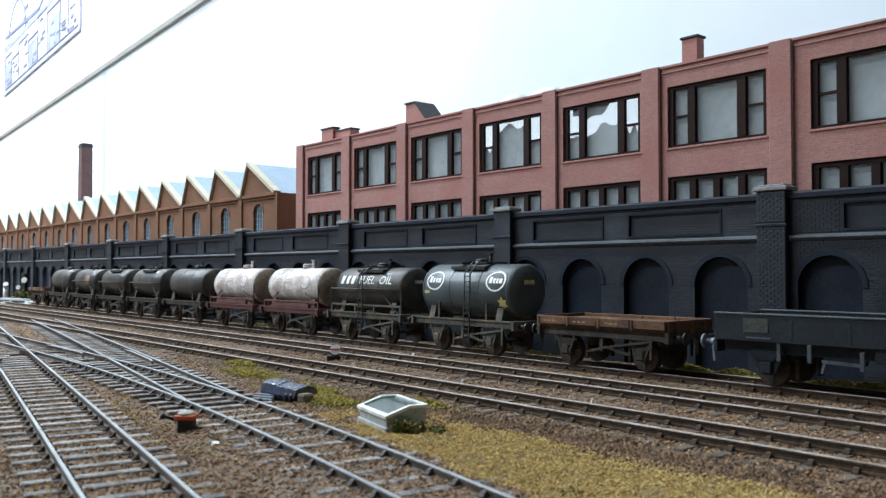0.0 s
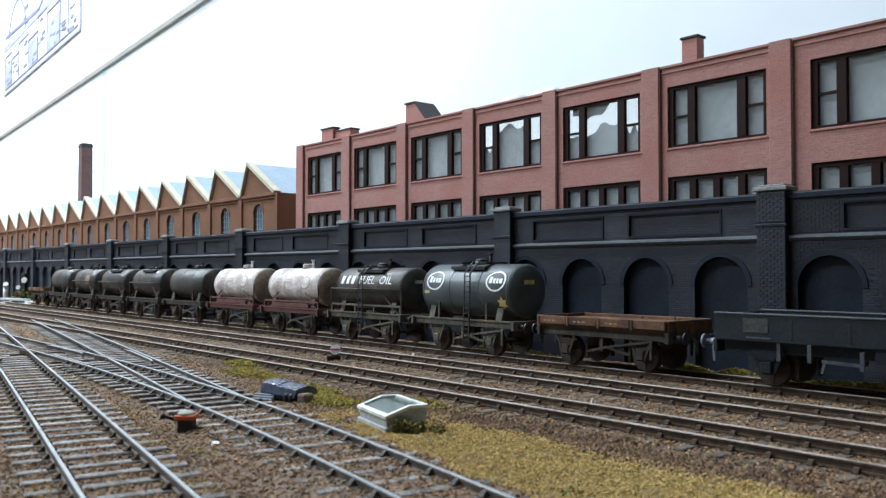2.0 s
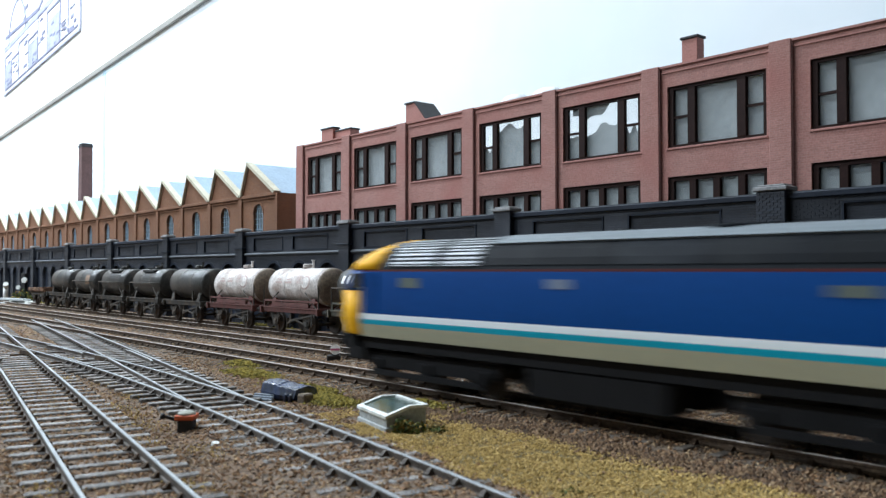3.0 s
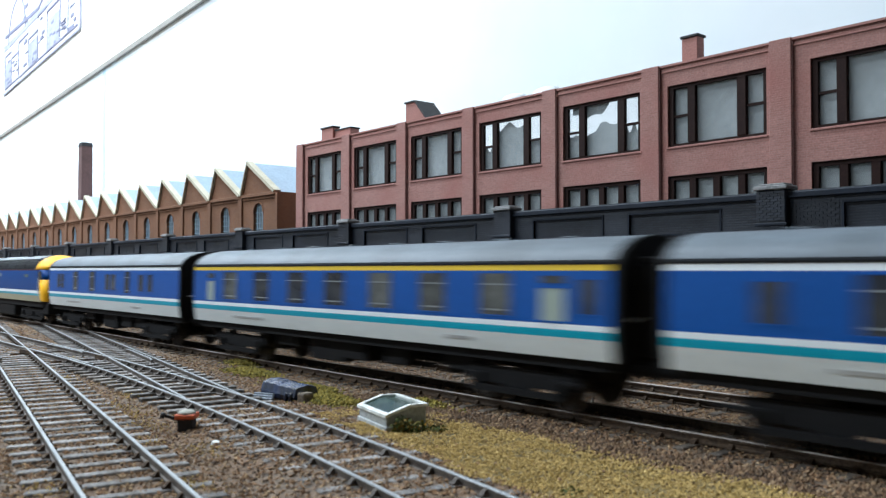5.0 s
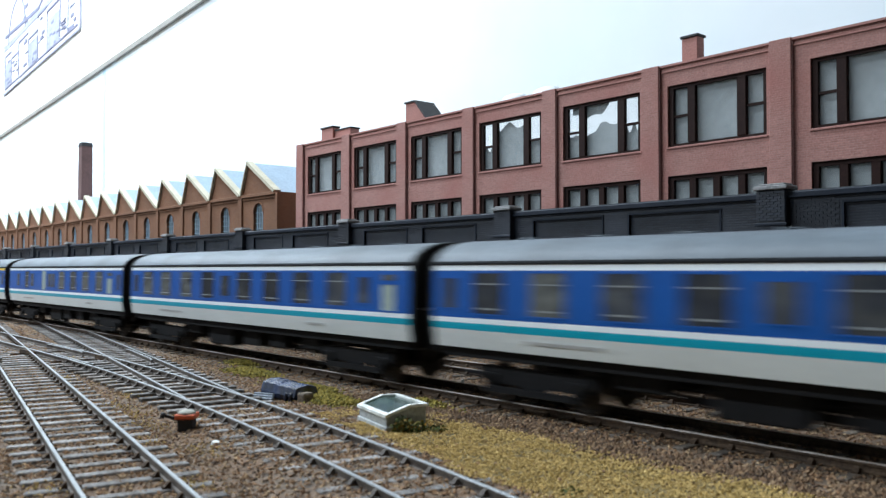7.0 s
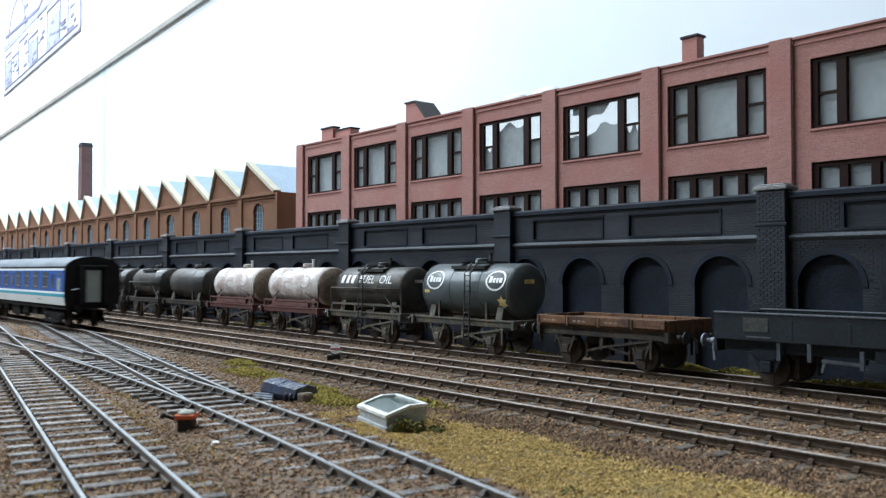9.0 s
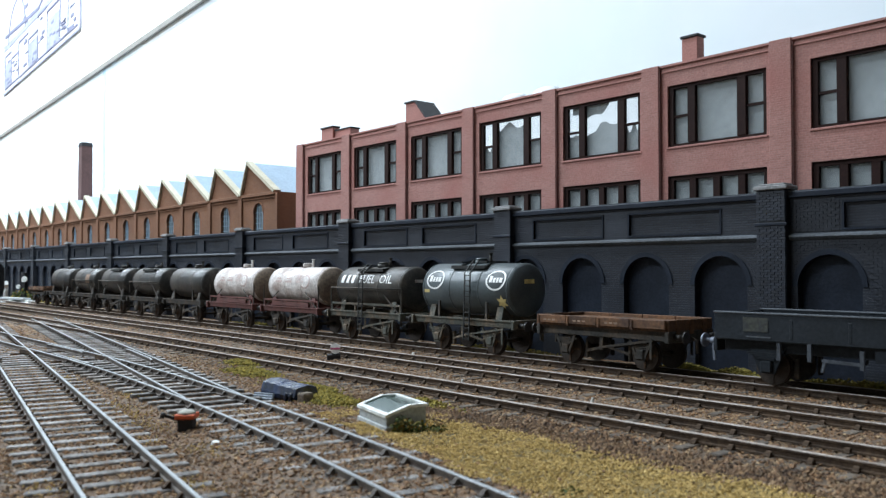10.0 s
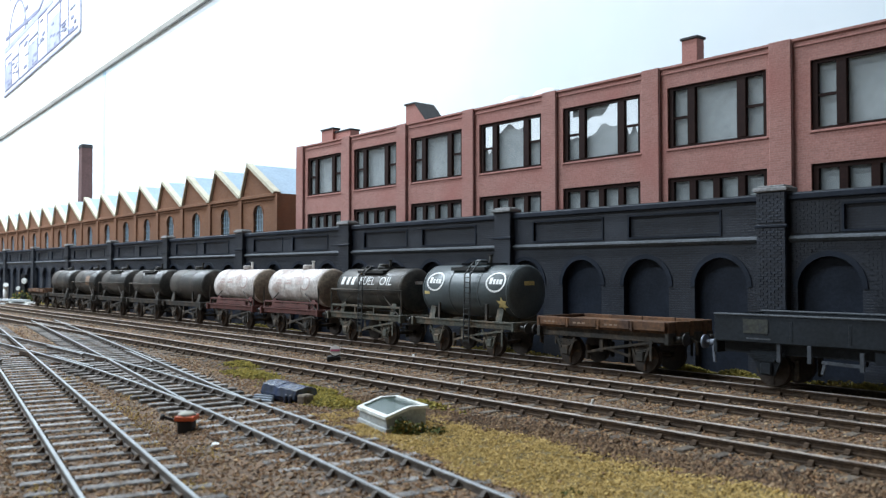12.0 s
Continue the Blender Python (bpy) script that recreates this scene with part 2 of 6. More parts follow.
def scatter(name, pts, sizes, material, label, category, flat=0.6):
    """Many small stones in one mesh: points and sizes in mm."""
    n = len(pts)
    rng = np.random.default_rng(len(name) + n)
    base = np.array([(1, 0, 0), (0, 1, 0), (-1, 0, 0), (0, -1, 0), (0, 0, 1), (0, 0, -1)], float)
    tri = np.array([(0, 1, 4), (1, 2, 4), (2, 3, 4), (3, 0, 4), (1, 0, 5), (2, 1, 5), (3, 2, 5), (0, 3, 5)])
    v = base[None] * rng.uniform(0.6, 1.25, (n, 6, 1)) * sizes[:, None, None] * np.array([1, 1, flat])
    a = rng.uniform(0, 6.28, n)
    c, s = np.cos(a)[:, None], np.sin(a)[:, None]
    w = np.stack([v[..., 0] * c - v[..., 1] * s + 0.3 * v[..., 2], v[..., 0] * s + v[..., 1] * c, v[..., 2] + 0.25 * v[..., 0]], -1)
    w = (w + pts[:, None, :]) * MM
    f = (tri[None] + 6 * np.arange(n)[:, None, None]).reshape(-1, 3)
    me = bpy.data.meshes.new(name)
    me.from_pydata(w.reshape(-1, 3).tolist(), [], f.tolist())
    me.materials.append(material)
    return tagged(new(name, me), label, category, kind="stuff")


def ballast_and_turf():
    rng = np.random.default_rng(5)
    P, S = [], []
    # dense near the eye, thinner far off
    for x0, x1, y0, y1, n in ((-230, -40, 40, 320, 62000), (-400, -230, 45, 320, 36000), (-700, -400, 80, 320, 17000), (-1200, -700, 130, 320, 9000)):
        x, y = rng.uniform(x0, x1, n), rng.uniform(y0, y1, n)
        for px, py in zip(x, y):
            lo, hi = turf_edge(px)
            if -196 < px and lo + 3 < py < hi - 3 and rng.random() < 0.97:
                continue
            P.append((px, py, -3.4 + hill(px, py) * 0.55 + rng.uniform(-0.12, 0.32)))
            S.append(rng.uniform(0.3, 0.66) if px > -450 else rng.uniform(0.45, 0.8))
    scatter("ballast", np.array(P), np.array(S), STONES, "loose brown and grey granulated ballast stones", "ballast")
    n = 88000
    x, y = rng.uniform(-215, -40, n), rng.uniform(85, 168, n)
    P = []
    for px, py in zip(x, y):
        lo, hi = turf_edge(px)
        k = min(py - lo, hi - py)
        patch = noise.noise((px * 0.06, py * 0.06, 8))
        thin = noise.noise((px * 0.16, py * 0.16, 4)) + 0.5 * noise.noise((px * 0.5, py * 0.5, 6))
        if thin < -0.22 and rng.random() < 0.72:
            continue
        if k > -2 + 6 * patch and (px > -195 or patch > 0.05):
            P.append((px, py, -3.35 + hill(px, py) * 0.55 + rng.uniform(-0.1, 0.35)))
    for cx in (-420, -372, -345, -318, -300, -283, -262, -246, -226, -205, -188, -170, -158):
        off = rng.choice((-13, 12, 19, 24))
        for _ in range(70):
            px, py = cx + rng.normal(0, 5), lane_l(cx) + off + rng.normal(0, 2.2)
            P.append((px, py, -3.2 + hill(px, py) * 0.55 + rng.uniform(0, 0.7)))
    scatter("grass", np.array(P), rng.uniform(0.16, 0.38, len(P)), BLADES, "short straw-yellow scatter turf beside the track", "grass", 0.8)
    spots = [(-345, 176, 13, 5, 900), (-262, 158, 18, 7, 2200), (-231, 149, 12, 7, 2200), (-205, 168, 12, 3, 300), (-200, 303, 14, 6, 1600), (-176, 303, 12, 5, 1200), (-120, 303, 40, 4, 2500), (-300, 300, 50, 3, 1500), (-560, 302, 60, 4, 1500), (-316, 165, 16, 6, 2000), (-1160, 308, 30, 8, 1500)]
    P = []
    for cx, cy, rx, ry, n in spots:
        for _ in range(n):
            px, py = rng.normal(cx, rx * 0.5), rng.normal(cy, ry * 0.5)
            P.append((px, py, -3.4 + hill(px, py) * 0.55 + rng.uniform(0, 1) * (4.5 if cy > 290 else 2.2) * math.exp(-((px - cx) / rx) ** 2 - ((py - cy) / ry) ** 2)))
    scatter("moss", np.array(P), rng.uniform(0.3, 0.75, len(P)), MOSS, "bright yellow-green moss tufts in the ballast", "moss", 0.9)


def soil_clods():
    rng = np.random.default_rng(11)
    P = []
    for _ in range(13000):
        px = rng.uniform(-235, -40)
        lo, hi = turf_edge(px)
        py = hi + rng.normal(4.5, 4.0)
        lump = noise.noise((px * 0.12, py * 0.12, 2))
        if py < 173 and lump > -0.25:
            P.append((px, py, -3.3 + hill(px, py) * 0.55 + max(0, lump) * 1.6 * rng.random()))
    scatter("soil", np.array(P), rng.uniform(0.3, 0.95, len(P)), CLODS, "dark reddish-brown clods of earth along the turf", "soil", 0.75)


ballast_and_turf()
soil_clods()


# ---- tracks ----
def rail_mesh(name, path, parent, side=None, top=None):
    """Bullhead rail along a path of (x, y); head polished on top."""
    prof = [(-0.36, 0), (0.36, 0), (0.47, -0.2), (0.42, -0.8), (0.16, -0.95), (0.16, -1.75), (0.5, -2.0), (0.5, -2.4), (-0.5, -2.4), (-0.5, -2.0), (-0.16, -1.75), (-0.16, -0.95), (-0.42, -0.8), (-0.47, -0.2)]
    bm = B()
    rings = []
    for i, (x, y) in enumerate(path):
        a, b = path[max(0, i - 1)], path[min(len(path) - 1, i + 1)]
        d = Vector((b[0] - a[0], b[1] - a[1], 0)).normalized()
        nrm = Vector((-d.y, d.x, 0))
        rings.append([Vector((x, y, 0)) + nrm * u + Vector((0, 0, z)) for u, z in prof])
    strip(bm, rings, smooth=False)
    bm.normal_update()
    for f in bm.faces:
        f.material_index = 1 if f.normal.z > 0.4 and f.calc_center_median().z > -0.15 else 0
    return part(name, bm, [side or RAIL_GREY, top or RAIL_TOP], parent)


SLEEPER_MESH = {}


def sleeper(x, y, ang, length, parent, material, lift=0.0):
    key = (round(length), material.name)
    if key not in SLEEPER_MESH:
        bm = B()
        box(bm, -1.5, 1.5, -round(length) / 2, round(length) / 2, -4.6, -2.4, 0.25)
        ob = part("sleeper", bm, material, parent)
        SLEEPER_MESH[key] = ob.data
    else:
        ob = new("sleeper", SLEEPER_MESH[key])
        ob.parent = parent
    ob.matrix_basis = pose(x * MM, y * MM, lift * MM, 0, 0, ang)
    return ob


CHAIR_MESH = {}


def rail_chair(x, y, a, lift, parent, material):
    """A cast chair: base and two jaws that grip the rail."""
    if material.name not in CHAIR_MESH:
        bm = B()
        box(bm, -0.75, 0.75, -2.1, 2.1, -2.45, -2.05)
        for o in (-1, 1):
            prism(bm, [(o * 0.5, -2.1), (o * 1.6, -2.1), (o * 0.95, -1.25), (o * 0.5, -1.15)], "x", -0.6, 0.6)
        ob = part("rail_chair", bm, material, parent)
        CHAIR_MESH[material.name] = ob.data
    else:
        ob = new("rail_chair", CHAIR_MESH[material.name])
        ob.parent = parent
    ob.matrix_basis = pose(x * MM, y * MM, lift * MM, 0, 0, math.degrees(a))
    return ob


def track(name, lane, x0, x1, label, material, near0, near1, far=None, step=9.6, lift=0.0, top=None, side=None, chair=None):
    """far(x): where the timbers end at the back, where two lanes share them."""
    t = thing(name, 0, 0, 0, label, "railway track", "railway tracks")
    xs = [x0 + i * (12 if x1 - x0 < 1500 else 60) for i in range(int((x1 - x0) / (12 if x1 - x0 < 1500 else 60)) + 1)]
    ang = lambda x: math.atan2(lane(x + 1) - lane(x - 1), 2)
    for s in (-1, 1):
        rail_mesh("rail", [(x - s * GAUGE * math.sin(ang(x)), lane(x) + s * GAUGE * math.cos(ang(x))) for x in xs], t, side, top)
    x = near0
    while x < near1:
        a = ang(x) + random.uniform(-0.02, 0.02)
        ln, off = 33.0, 0.0
        if far and far(x):
            ln = far(x) - lane(x) + 16.5
            off = ln / 2 - 16.5
        sleeper(x - off * math.sin(a), lane(x) + off * math.cos(a), math.degrees(a), ln, t, material, lift + random.uniform(-0.12, 0.12))
        for s in (-1, 1):
            rail_chair(x - s * GAUGE * math.sin(a), lane(x) + s * GAUGE * math.cos(a), a, lift, t, chair or RAIL_SIDE)
        x += step * random.uniform(0.97, 1.03)
    if x1 - x0 > 1500:
        bm = B()
        for x in list(np.arange(x0, near0, 10)) + list(np.arange(near1 + 6, x1, 10)):
            box(bm, x - 1.7, x + 1.7, lane(x) - 16.5, lane(x) + 16.5, -4.6, -2.4)
        tagged(part("distant_sleepers", bm, material, t), "row of weathered sleepers", kind="stuff")
    return t


track("main_track", lambda x: TRACK_Y["b"], -3600, 2400, "running line of rusty bullhead rail on dark sleepers", SLEEPER_DARK, -1000, 20, top=RAIL_BROWN, side=RAIL_SIDE)
track("main_track", lambda x: TRACK_Y["a"], -3600, 2400, "second running line of rusty bullhead rail on dark sleepers", SLEEPER_DARK, -1000, 20, top=RAIL_BROWN, side=RAIL_SIDE)
track("siding_track", lambda x: TRACK_Y["c"], -1800, 600, "siding beside the retaining wall under tank wagons", SLEEPER_DARK, -900, 20, top=RAIL_BROWN, side=RAIL_SIDE)
yard_l = track("yard_track", lane_l, -740, 60, "curving yard track with bright rails and grey sleepers", SLEEPER, -736, 50, far=lambda x: lane_r(x) + 16 if -560 < x < -395 else None)
yard_r = track("yard_track", lane_r, -640, 60, "yard track with turnout timbers and bright rails", SLEEPER, -392, 50, far=lambda x: lane_s(x) + 16 if x < -258 else None, lift=0.75, chair=RAIL_GREY)
cross_s = track("crossover_track", lane_s, -740, -243, "crossover rails leading from the turnout to the running line", SLEEPER, -736, -394, lift=0.4, chair=RAIL_GREY)
cross_s.location.z = -0.06 * MM



def check_rail(lane, x0, x1, off, parent):
    """A short guard rail beside a running rail, flared at its ends."""
    pts = []
    for i in range(9):
        x = x0 + (x1 - x0) * i / 8
        flare = 0.9 if i in (0, 8) else 0.0
        pts.append((x, lane(x) + off - math.copysign(flare, off)))
    rail_mesh("check_rail", pts, parent)


check_rail(lane_r, -425, -365, -GAUGE + 1.9, yard_r)
check_rail(lane_s, -425, -365, GAUGE - 1.9, cross_s)
check_rail(lane_l, -478, -418, -GAUGE + 1.9, yard_l)
check_rail(lane_r, -480, -420, GAUGE - 1.9, yard_r)
for fx, fy in ((-394, 133), (-447, 113.5)):
    bm = B()
    prism(bm, [(fx - 12, fy - 1.6), (fx + 10, fy - 0.5), (fx + 10, fy + 0.5), (fx - 12, fy + 1.6)], "z", -2.4, -0.15)
    part("crossing_nose", bm, [RAIL_SIDE], yard_r, "cast crossing nose")
for fx, fy in ((-402, 124), (-250, 117), (-452, 119)):
    bm = B()
    bar(bm, (fx, fy - 13, -1.9), (fx + 1, fy + 13, -1.9), 0.8, 0.6)
    part("stretcher_bar", bm, RAIL_SIDE, yard_r)

# ---- retaining wall ----
WALL_Y = 320.0
PIER_X = [-169 - 153.2 * k for k in range(-2, 11)]


def retaining_wall():
    w = new("wall_back")
    tagged(w, "dark blue brick retaining wall with blind arches and piers", "retaining wall", kind="structure")
    bm = B()
    box(bm, PIER_X[-1], PIER_X[0], WALL_Y + 3.2, WALL_Y + 12, -5, 68)
    part("backing", bm, WALL_PLAIN, w)
    for k, (a, b) in enumerate(zip(PIER_X[1:], PIER_X)):
        mid = (a + b) / 2 + (-5 if b < -160 else 2)
        body = WALL_BRICK
        edges = [a, mid - 38, mid, mid + 38, b]
        for i in range(4):
            c = mid - 57 + 38 * i
            x0, x1 = edges[i], edges[i + 1]
            r, zs = 12.4, 33.2
            arc = [(c + r * math.cos(q), zs + r * math.sin(q)) for q in [math.pi * j / 12 for j in range(13)]]
            bm = B()
            prism(bm, [(x0, -5), (c - r, -5)] + arc[::-1] + [(c + r, -5), (x1, -5), (x1, 53), (x0, 53)], "y", WALL_Y, WALL_Y + 3.2)
            part("arch_bay", bm, body, w)
            outer = [(c + (r + 2.1) * math.cos(q), zs + (r + 2.1) * math.sin(q)) for q in [math.pi * j / 12 for j in range(13)]]
            inner = [(c + r * math.cos(q), zs + r * math.sin(q)) for q in [math.pi * j / 12 for j in range(13)]]
            bm = B()
            prism(bm, outer + inner[::-1], "y", WALL_Y - 0.4, WALL_Y + 0.4)
            part("arch_ring", bm, WALL_PLAIN, w)
        # parapet with two sunk panels
        bm = B()
        xs = [a, mid - 51, mid - 6, mid + 10, mid + 57, b]
        box(bm, a, b, WALL_Y, WALL_Y + 3.2, 53, 55.6)
        box(bm, a, b, WALL_Y, WALL_Y + 3.2, 65.2, 68)
        for i in (0, 2, 4):
            box(bm, xs[i], xs[i + 1], WALL_Y, WALL_Y + 3.2, 55.6, 65.2)
        for i in (1, 3):
            box(bm, xs[i], xs[i + 1], WALL_Y + 0.9, WALL_Y + 3.2, 55.6, 65.2)
        part("parapet", bm, body, w)
        for i in (1, 3):
            bm = B()
            for x0, x1, z0, z1 in ((xs[i] - 0.8, xs[i + 1] + 0.8, 65.2, 66.0), (xs[i] - 0.8, xs[i], 55.6, 65.2), (xs[i + 1], xs[i + 1] + 0.8, 55.6, 65.2), (xs[i] - 0.8, xs[i + 1] + 0.8, 54.8, 55.6)):
                box(bm, x0, x1, WALL_Y - 0.4, WALL_Y + 1, z0, z1)
            part("panel_mould", bm, WALL_PLAIN, w)
        # String course coloured paler than the wall, with light from above painted in.
        bm = B()
        prism(bm, [(WALL_Y - 1.6, 52.6), (WALL_Y - 1.3, 53.4), (WALL_Y, 54.0), (WALL_Y, 51.0), (WALL_Y - 0.8, 51.6)], "x", a, b)
        part("string_course", bm, PALE_TRIM, w)
        bm = B()
        box(bm, a, b, WALL_Y - 1.4, WALL_Y + 13, 68, 70.6, 0.4)
        part("coping", bm, WALL_PLAIN, w)
        bm = B()
        box(bm, a, b, WALL_Y - 1.0, WALL_Y + 12.5, 70.6, 71.0)
        part("coping_top", bm, PALE_TRIM, w)
    for x in PIER_X:
        bm = B()
        box(bm, x - 6.2, x + 6.2, WALL_Y - 3.2, WALL_Y + 3, -5, 71.6, 0.3)
        p = part("pier", bm, WALL_BRICK, w)
        bm = B()
        box(bm, x - 6.8, x + 6.8, WALL_Y - 3.8, WALL_Y + 4, 57.2, 58.4, 0.2)
        part("pier_band", bm, WALL_PLAIN, p)
        bm = B()
        box(bm, x - 7.2, x + 7.2, WALL_Y - 4.3, WALL_Y + 5, 71.6, 73.4, 0.35)
        box(bm, x - 5.8, x + 5.8, WALL_Y - 3.2, WALL_Y + 4, 73.4, 74.2, 0.3)
        part("pier_cap", bm, PIER_CAP, p, "pale stone pier cap")


retaining_wall()


def brick_courses():
    """Single bricks on the pier that stands nearest, and on the bay beside it."""
    pier = min((o for o in bpy.data.objects if o.name.startswith("pier") and o.type == "MESH" and o.parent and o.parent.name == "wall_back" and "cap" not in o.name and "band" not in o.name), key=lambda o: abs(sum(v.co.x for v in o.data.vertices) / len(o.data.vertices) + 0.169))
    rnd = random.Random(12)
    x0, z = -169 - 6.2, 2.0
    sizes = {}
    row = 0
    while z < 71:
        xs, x = [], x0
        lens = [2.9, 3.05, 3.05, 2.9] if row % 2 == 0 else [1.5, 2.9, 3.05, 2.9, 1.5]
        for ln in lens:
            if not 56.6 < z < 58.8:
                key = round(ln, 2)
                if key not in sizes:
                    bm = B()
                    box(bm, 0.1, ln - 0.1, 0, 0.6, 0.08, 0.98)
                    ob = part("brick", bm, WALL_PIECE, pier)
                    sizes[key] = ob.data
                else:
                    ob = new("brick", sizes[key])
                    ob.parent = pier
                ob.matrix_basis = pose(x * MM, (WALL_Y - 3.45 + rnd.uniform(-0.05, 0.05)) * MM, z * MM)
            x += ln + 0.06
        z += 1.08
        row += 1
    bm = B()
    z, row = 20.0, 0
    cx, zs, r = -169 + 76.6 + 2 - 57, 33.2, 15.2
    while z < 51:
        x = -161.5 - (1.5 if row % 2 else 0)
        while x < -112:
            a, b = max(x, -161.5) + 0.1, x + 2.95
            out = (abs(a - cx) > r and abs(b - cx) > r) if z < zs else min(math.hypot(q - cx, w - zs) for q in (a, b, (a + b) / 2) for w in (z, z + 1)) > r
            if out and b - a > 0.6:
                box(bm, a, b, WALL_Y - 0.22 + rnd.uniform(-0.05, 0.05), WALL_Y + 0.3, z + 0.08, z + 1.0)
            x += 3.05
        z += 1.08
        row += 1
    z, row = 54.6, 0
    while z < 67:
        x = -161.5 - (1.5 if row % 2 else 0)
        while x < -146:
            a, b = max(x, -161.5) + 0.1, x + 2.95
            if b - a > 0.6:
                box(bm, a, b, WALL_Y - 0.22 + rnd.uniform(-0.05, 0.05), WALL_Y + 0.3, z + 0.08, z + 1.0)
            x += 3.05
        z += 1.08
        row += 1
    tagged(part("brickwork", bm, WALL_PIECE, bpy.data.objects["wall_back"]), "dark blue brick courses", kind="stuff")


brick_courses()

# ---- red brick factory ----
FY = 345.0


def pane_sheet(parent, x0, x1, z0, z1, torn, seed):
    """Grey tracing paper behind the panes; a torn sheet lets the sky show."""
    rnd = random.Random(seed)
    bm = B()
    if not torn:
        box(bm, x0, x1, FY + 4.4, FY + 4.7, z0, z1)
    else:
        n = 40
        if seed == 3:
            low = lambda f: 0.45 if f < 0.24 else (0.34 + 0.27 * math.sin(math.pi * (f - 0.24) / 0.56) + 0.035 * math.sin(f * 30) if f < 0.76 else 0.44 + 0.09 * math.sin(f * 60))
            top = lambda f: 0.84 if f < 0.26 else 0.74 + 0.9 * max(0, f - 0.34) + 0.05 * math.sin(f * 24)
            span = (0.06, 0.56)
        else:
            low = lambda f: 0.46 + 0.08 * math.sin(f * 55) if f < 0.2 else (0.86 + 0.07 * math.sin(f * 19) if f < 0.66 else (0.34 if f < 0.76 else 0.52))
            top = lambda f: 0.97
            span = (0.05, 0.4)
        fx = [i / n for i in range(n + 1)]
        prism(bm, [(x0, z0), (x1, z0)] + [(x0 + (x1 - x0) * f, z0 + (z1 - z0) * (low(f) + rnd.uniform(-0.012, 0.012))) for f in fx[::-1]], "y", FY + 4.4, FY + 4.7)
        gx = [span[0] + (span[1] - span[0]) * f for f in fx]
        prism(bm, [(x0 + (x1 - x0) * f, z0 + (z1 - z0) * min(0.985, top(f))) for f in gx] + [(x0 + (x1 - x0) * span[1], z1), (x0 + (x1 - x0) * span[0], z1)], "y", FY + 4.8, FY + 5.1)
    part("tracing_paper", bm, PAPER, parent)


def factory():
    t = thing("factory_building", -300, FY, 0, "three-storey red brick factory with dark brown window frames", "factory building")
    t.matrix_world = pose(0, 0, 0)
    pil = [-578 if i == 8 else -178.5 - 66.9 * (i - 2) for i in range(0, 9)]
    pil[8] = -578.0
    pil[7] = -513.0
    bays = list(zip(pil[1:], pil))
    zt = 138.0
    for k, (a, b) in enumerate(bays):
        mid = (a + b) / 2 + (4.6 if k < 2 else 1.0)
        hw = 25.4 if k < 7 else 23.5
        w0, w1 = mid - hw, mid + hw
        for z0, z1 in ((0, 46), (84.8, 99), (128.6, zt)):
            part("spandrel", box(B(), a, b, FY, FY + 4, z0, z1), RED_BRICK, t)
        for z0, z1 in ((46, 84.8), (99, 128.6)):
            part("wall_strip", box(B(), a, w0, FY, FY + 4, z0, z1), RED_BRICK, t)
            part("wall_strip", box(B(), w1, b, FY, FY + 4, z0, z1), RED_BRICK, t)
        bm = B()
        box(bm, a, b, FY - 0.9, FY + 5, zt, zt + 1.0)
        box(bm, a, b, FY - 0.5, FY, zt - 2.6, zt - 1.9)
        part("roof_coping", bm, RED_PLAIN, t)
        # upper window: sash, wide light, sash
        win = part("window", box(box(box(box(B(), w0, w1, FY + 1, FY + 3, 127.0, 128.6), w0, w1, FY + 1, FY + 3, 99, 100.2), w0, w0 + 2.6, FY + 1, FY + 3, 100.2, 127.0), w1 - 2.0, w1, FY + 1, FY + 3, 100.2, 127.0), FRAME_BROWN, t, "dark brown three-light window")
        for f0, f1 in ((0.205, 0.29), (0.71, 0.80)):
            bm = B()
            box(bm, w0 + f0 * 2 * hw, w0 + f1 * 2 * hw, FY + 0.7, FY + 3, 100.2, 127.0, 0.25)
            part("mullion", bm, FRAME_BROWN, win)
        for f0, f1 in ((0.05, 0.205), (0.80, 0.96)):
            bm = B()
            box(bm, w0 + f0 * 2 * hw, w0 + f1 * 2 * hw, FY + 1.4, FY + 2.6, 113.0, 114.2)
            part("sash_bar", bm, FRAME_BROWN, win)
        bm = B()
        box(bm, w0 + 2.6, w1 - 2, FY + 2.2, FY + 2.5, 100.2, 127)
        pn = part("pane", bm, PANE, win)
        pn.visible_shadow = False
        pane_sheet(win, w0, w1, 99, 128.6, k in (3, 4), k)
        bm = B()
        prism(bm, [(FY - 0.6, 98.0), (FY - 0.6, 98.6), (FY + 1, 99), (FY + 1, 98.0)], "x", w0 - 0.6, w1 + 0.6)
        part("sill", bm, RED_PLAIN, win)
        # lower window: four lights
        low = part("window", box(box(box(B(), w0, w1, FY + 1, FY + 3, 82.8, 84.8), w0, w0 + 2.6, FY + 1, FY + 3, 46, 82.8), w1 - 2, w1, FY + 1, FY + 3, 46, 82.8), FRAME_BROWN, t, "dark brown four-light window")
        for j in range(1, 4):
            xm = w0 + 2 * hw * (0.01 + 0.247 * j)
            bm = B()
            box(bm, xm - 1.9, xm + 1.9, FY + 0.7, FY + 3, 46, 82.8, 0.25)
            part("mullion", bm, FRAME_BROWN, low)
        bm = B()
        box(bm, w0 + 2.6, w1 - 2, FY + 2.2, FY + 2.5, 46, 82.8)
        pn = part("pane", bm, PANE, low)
        pn.visible_shadow = False
        pane_sheet(low, w0, w1, 46, 84.8, False, k)
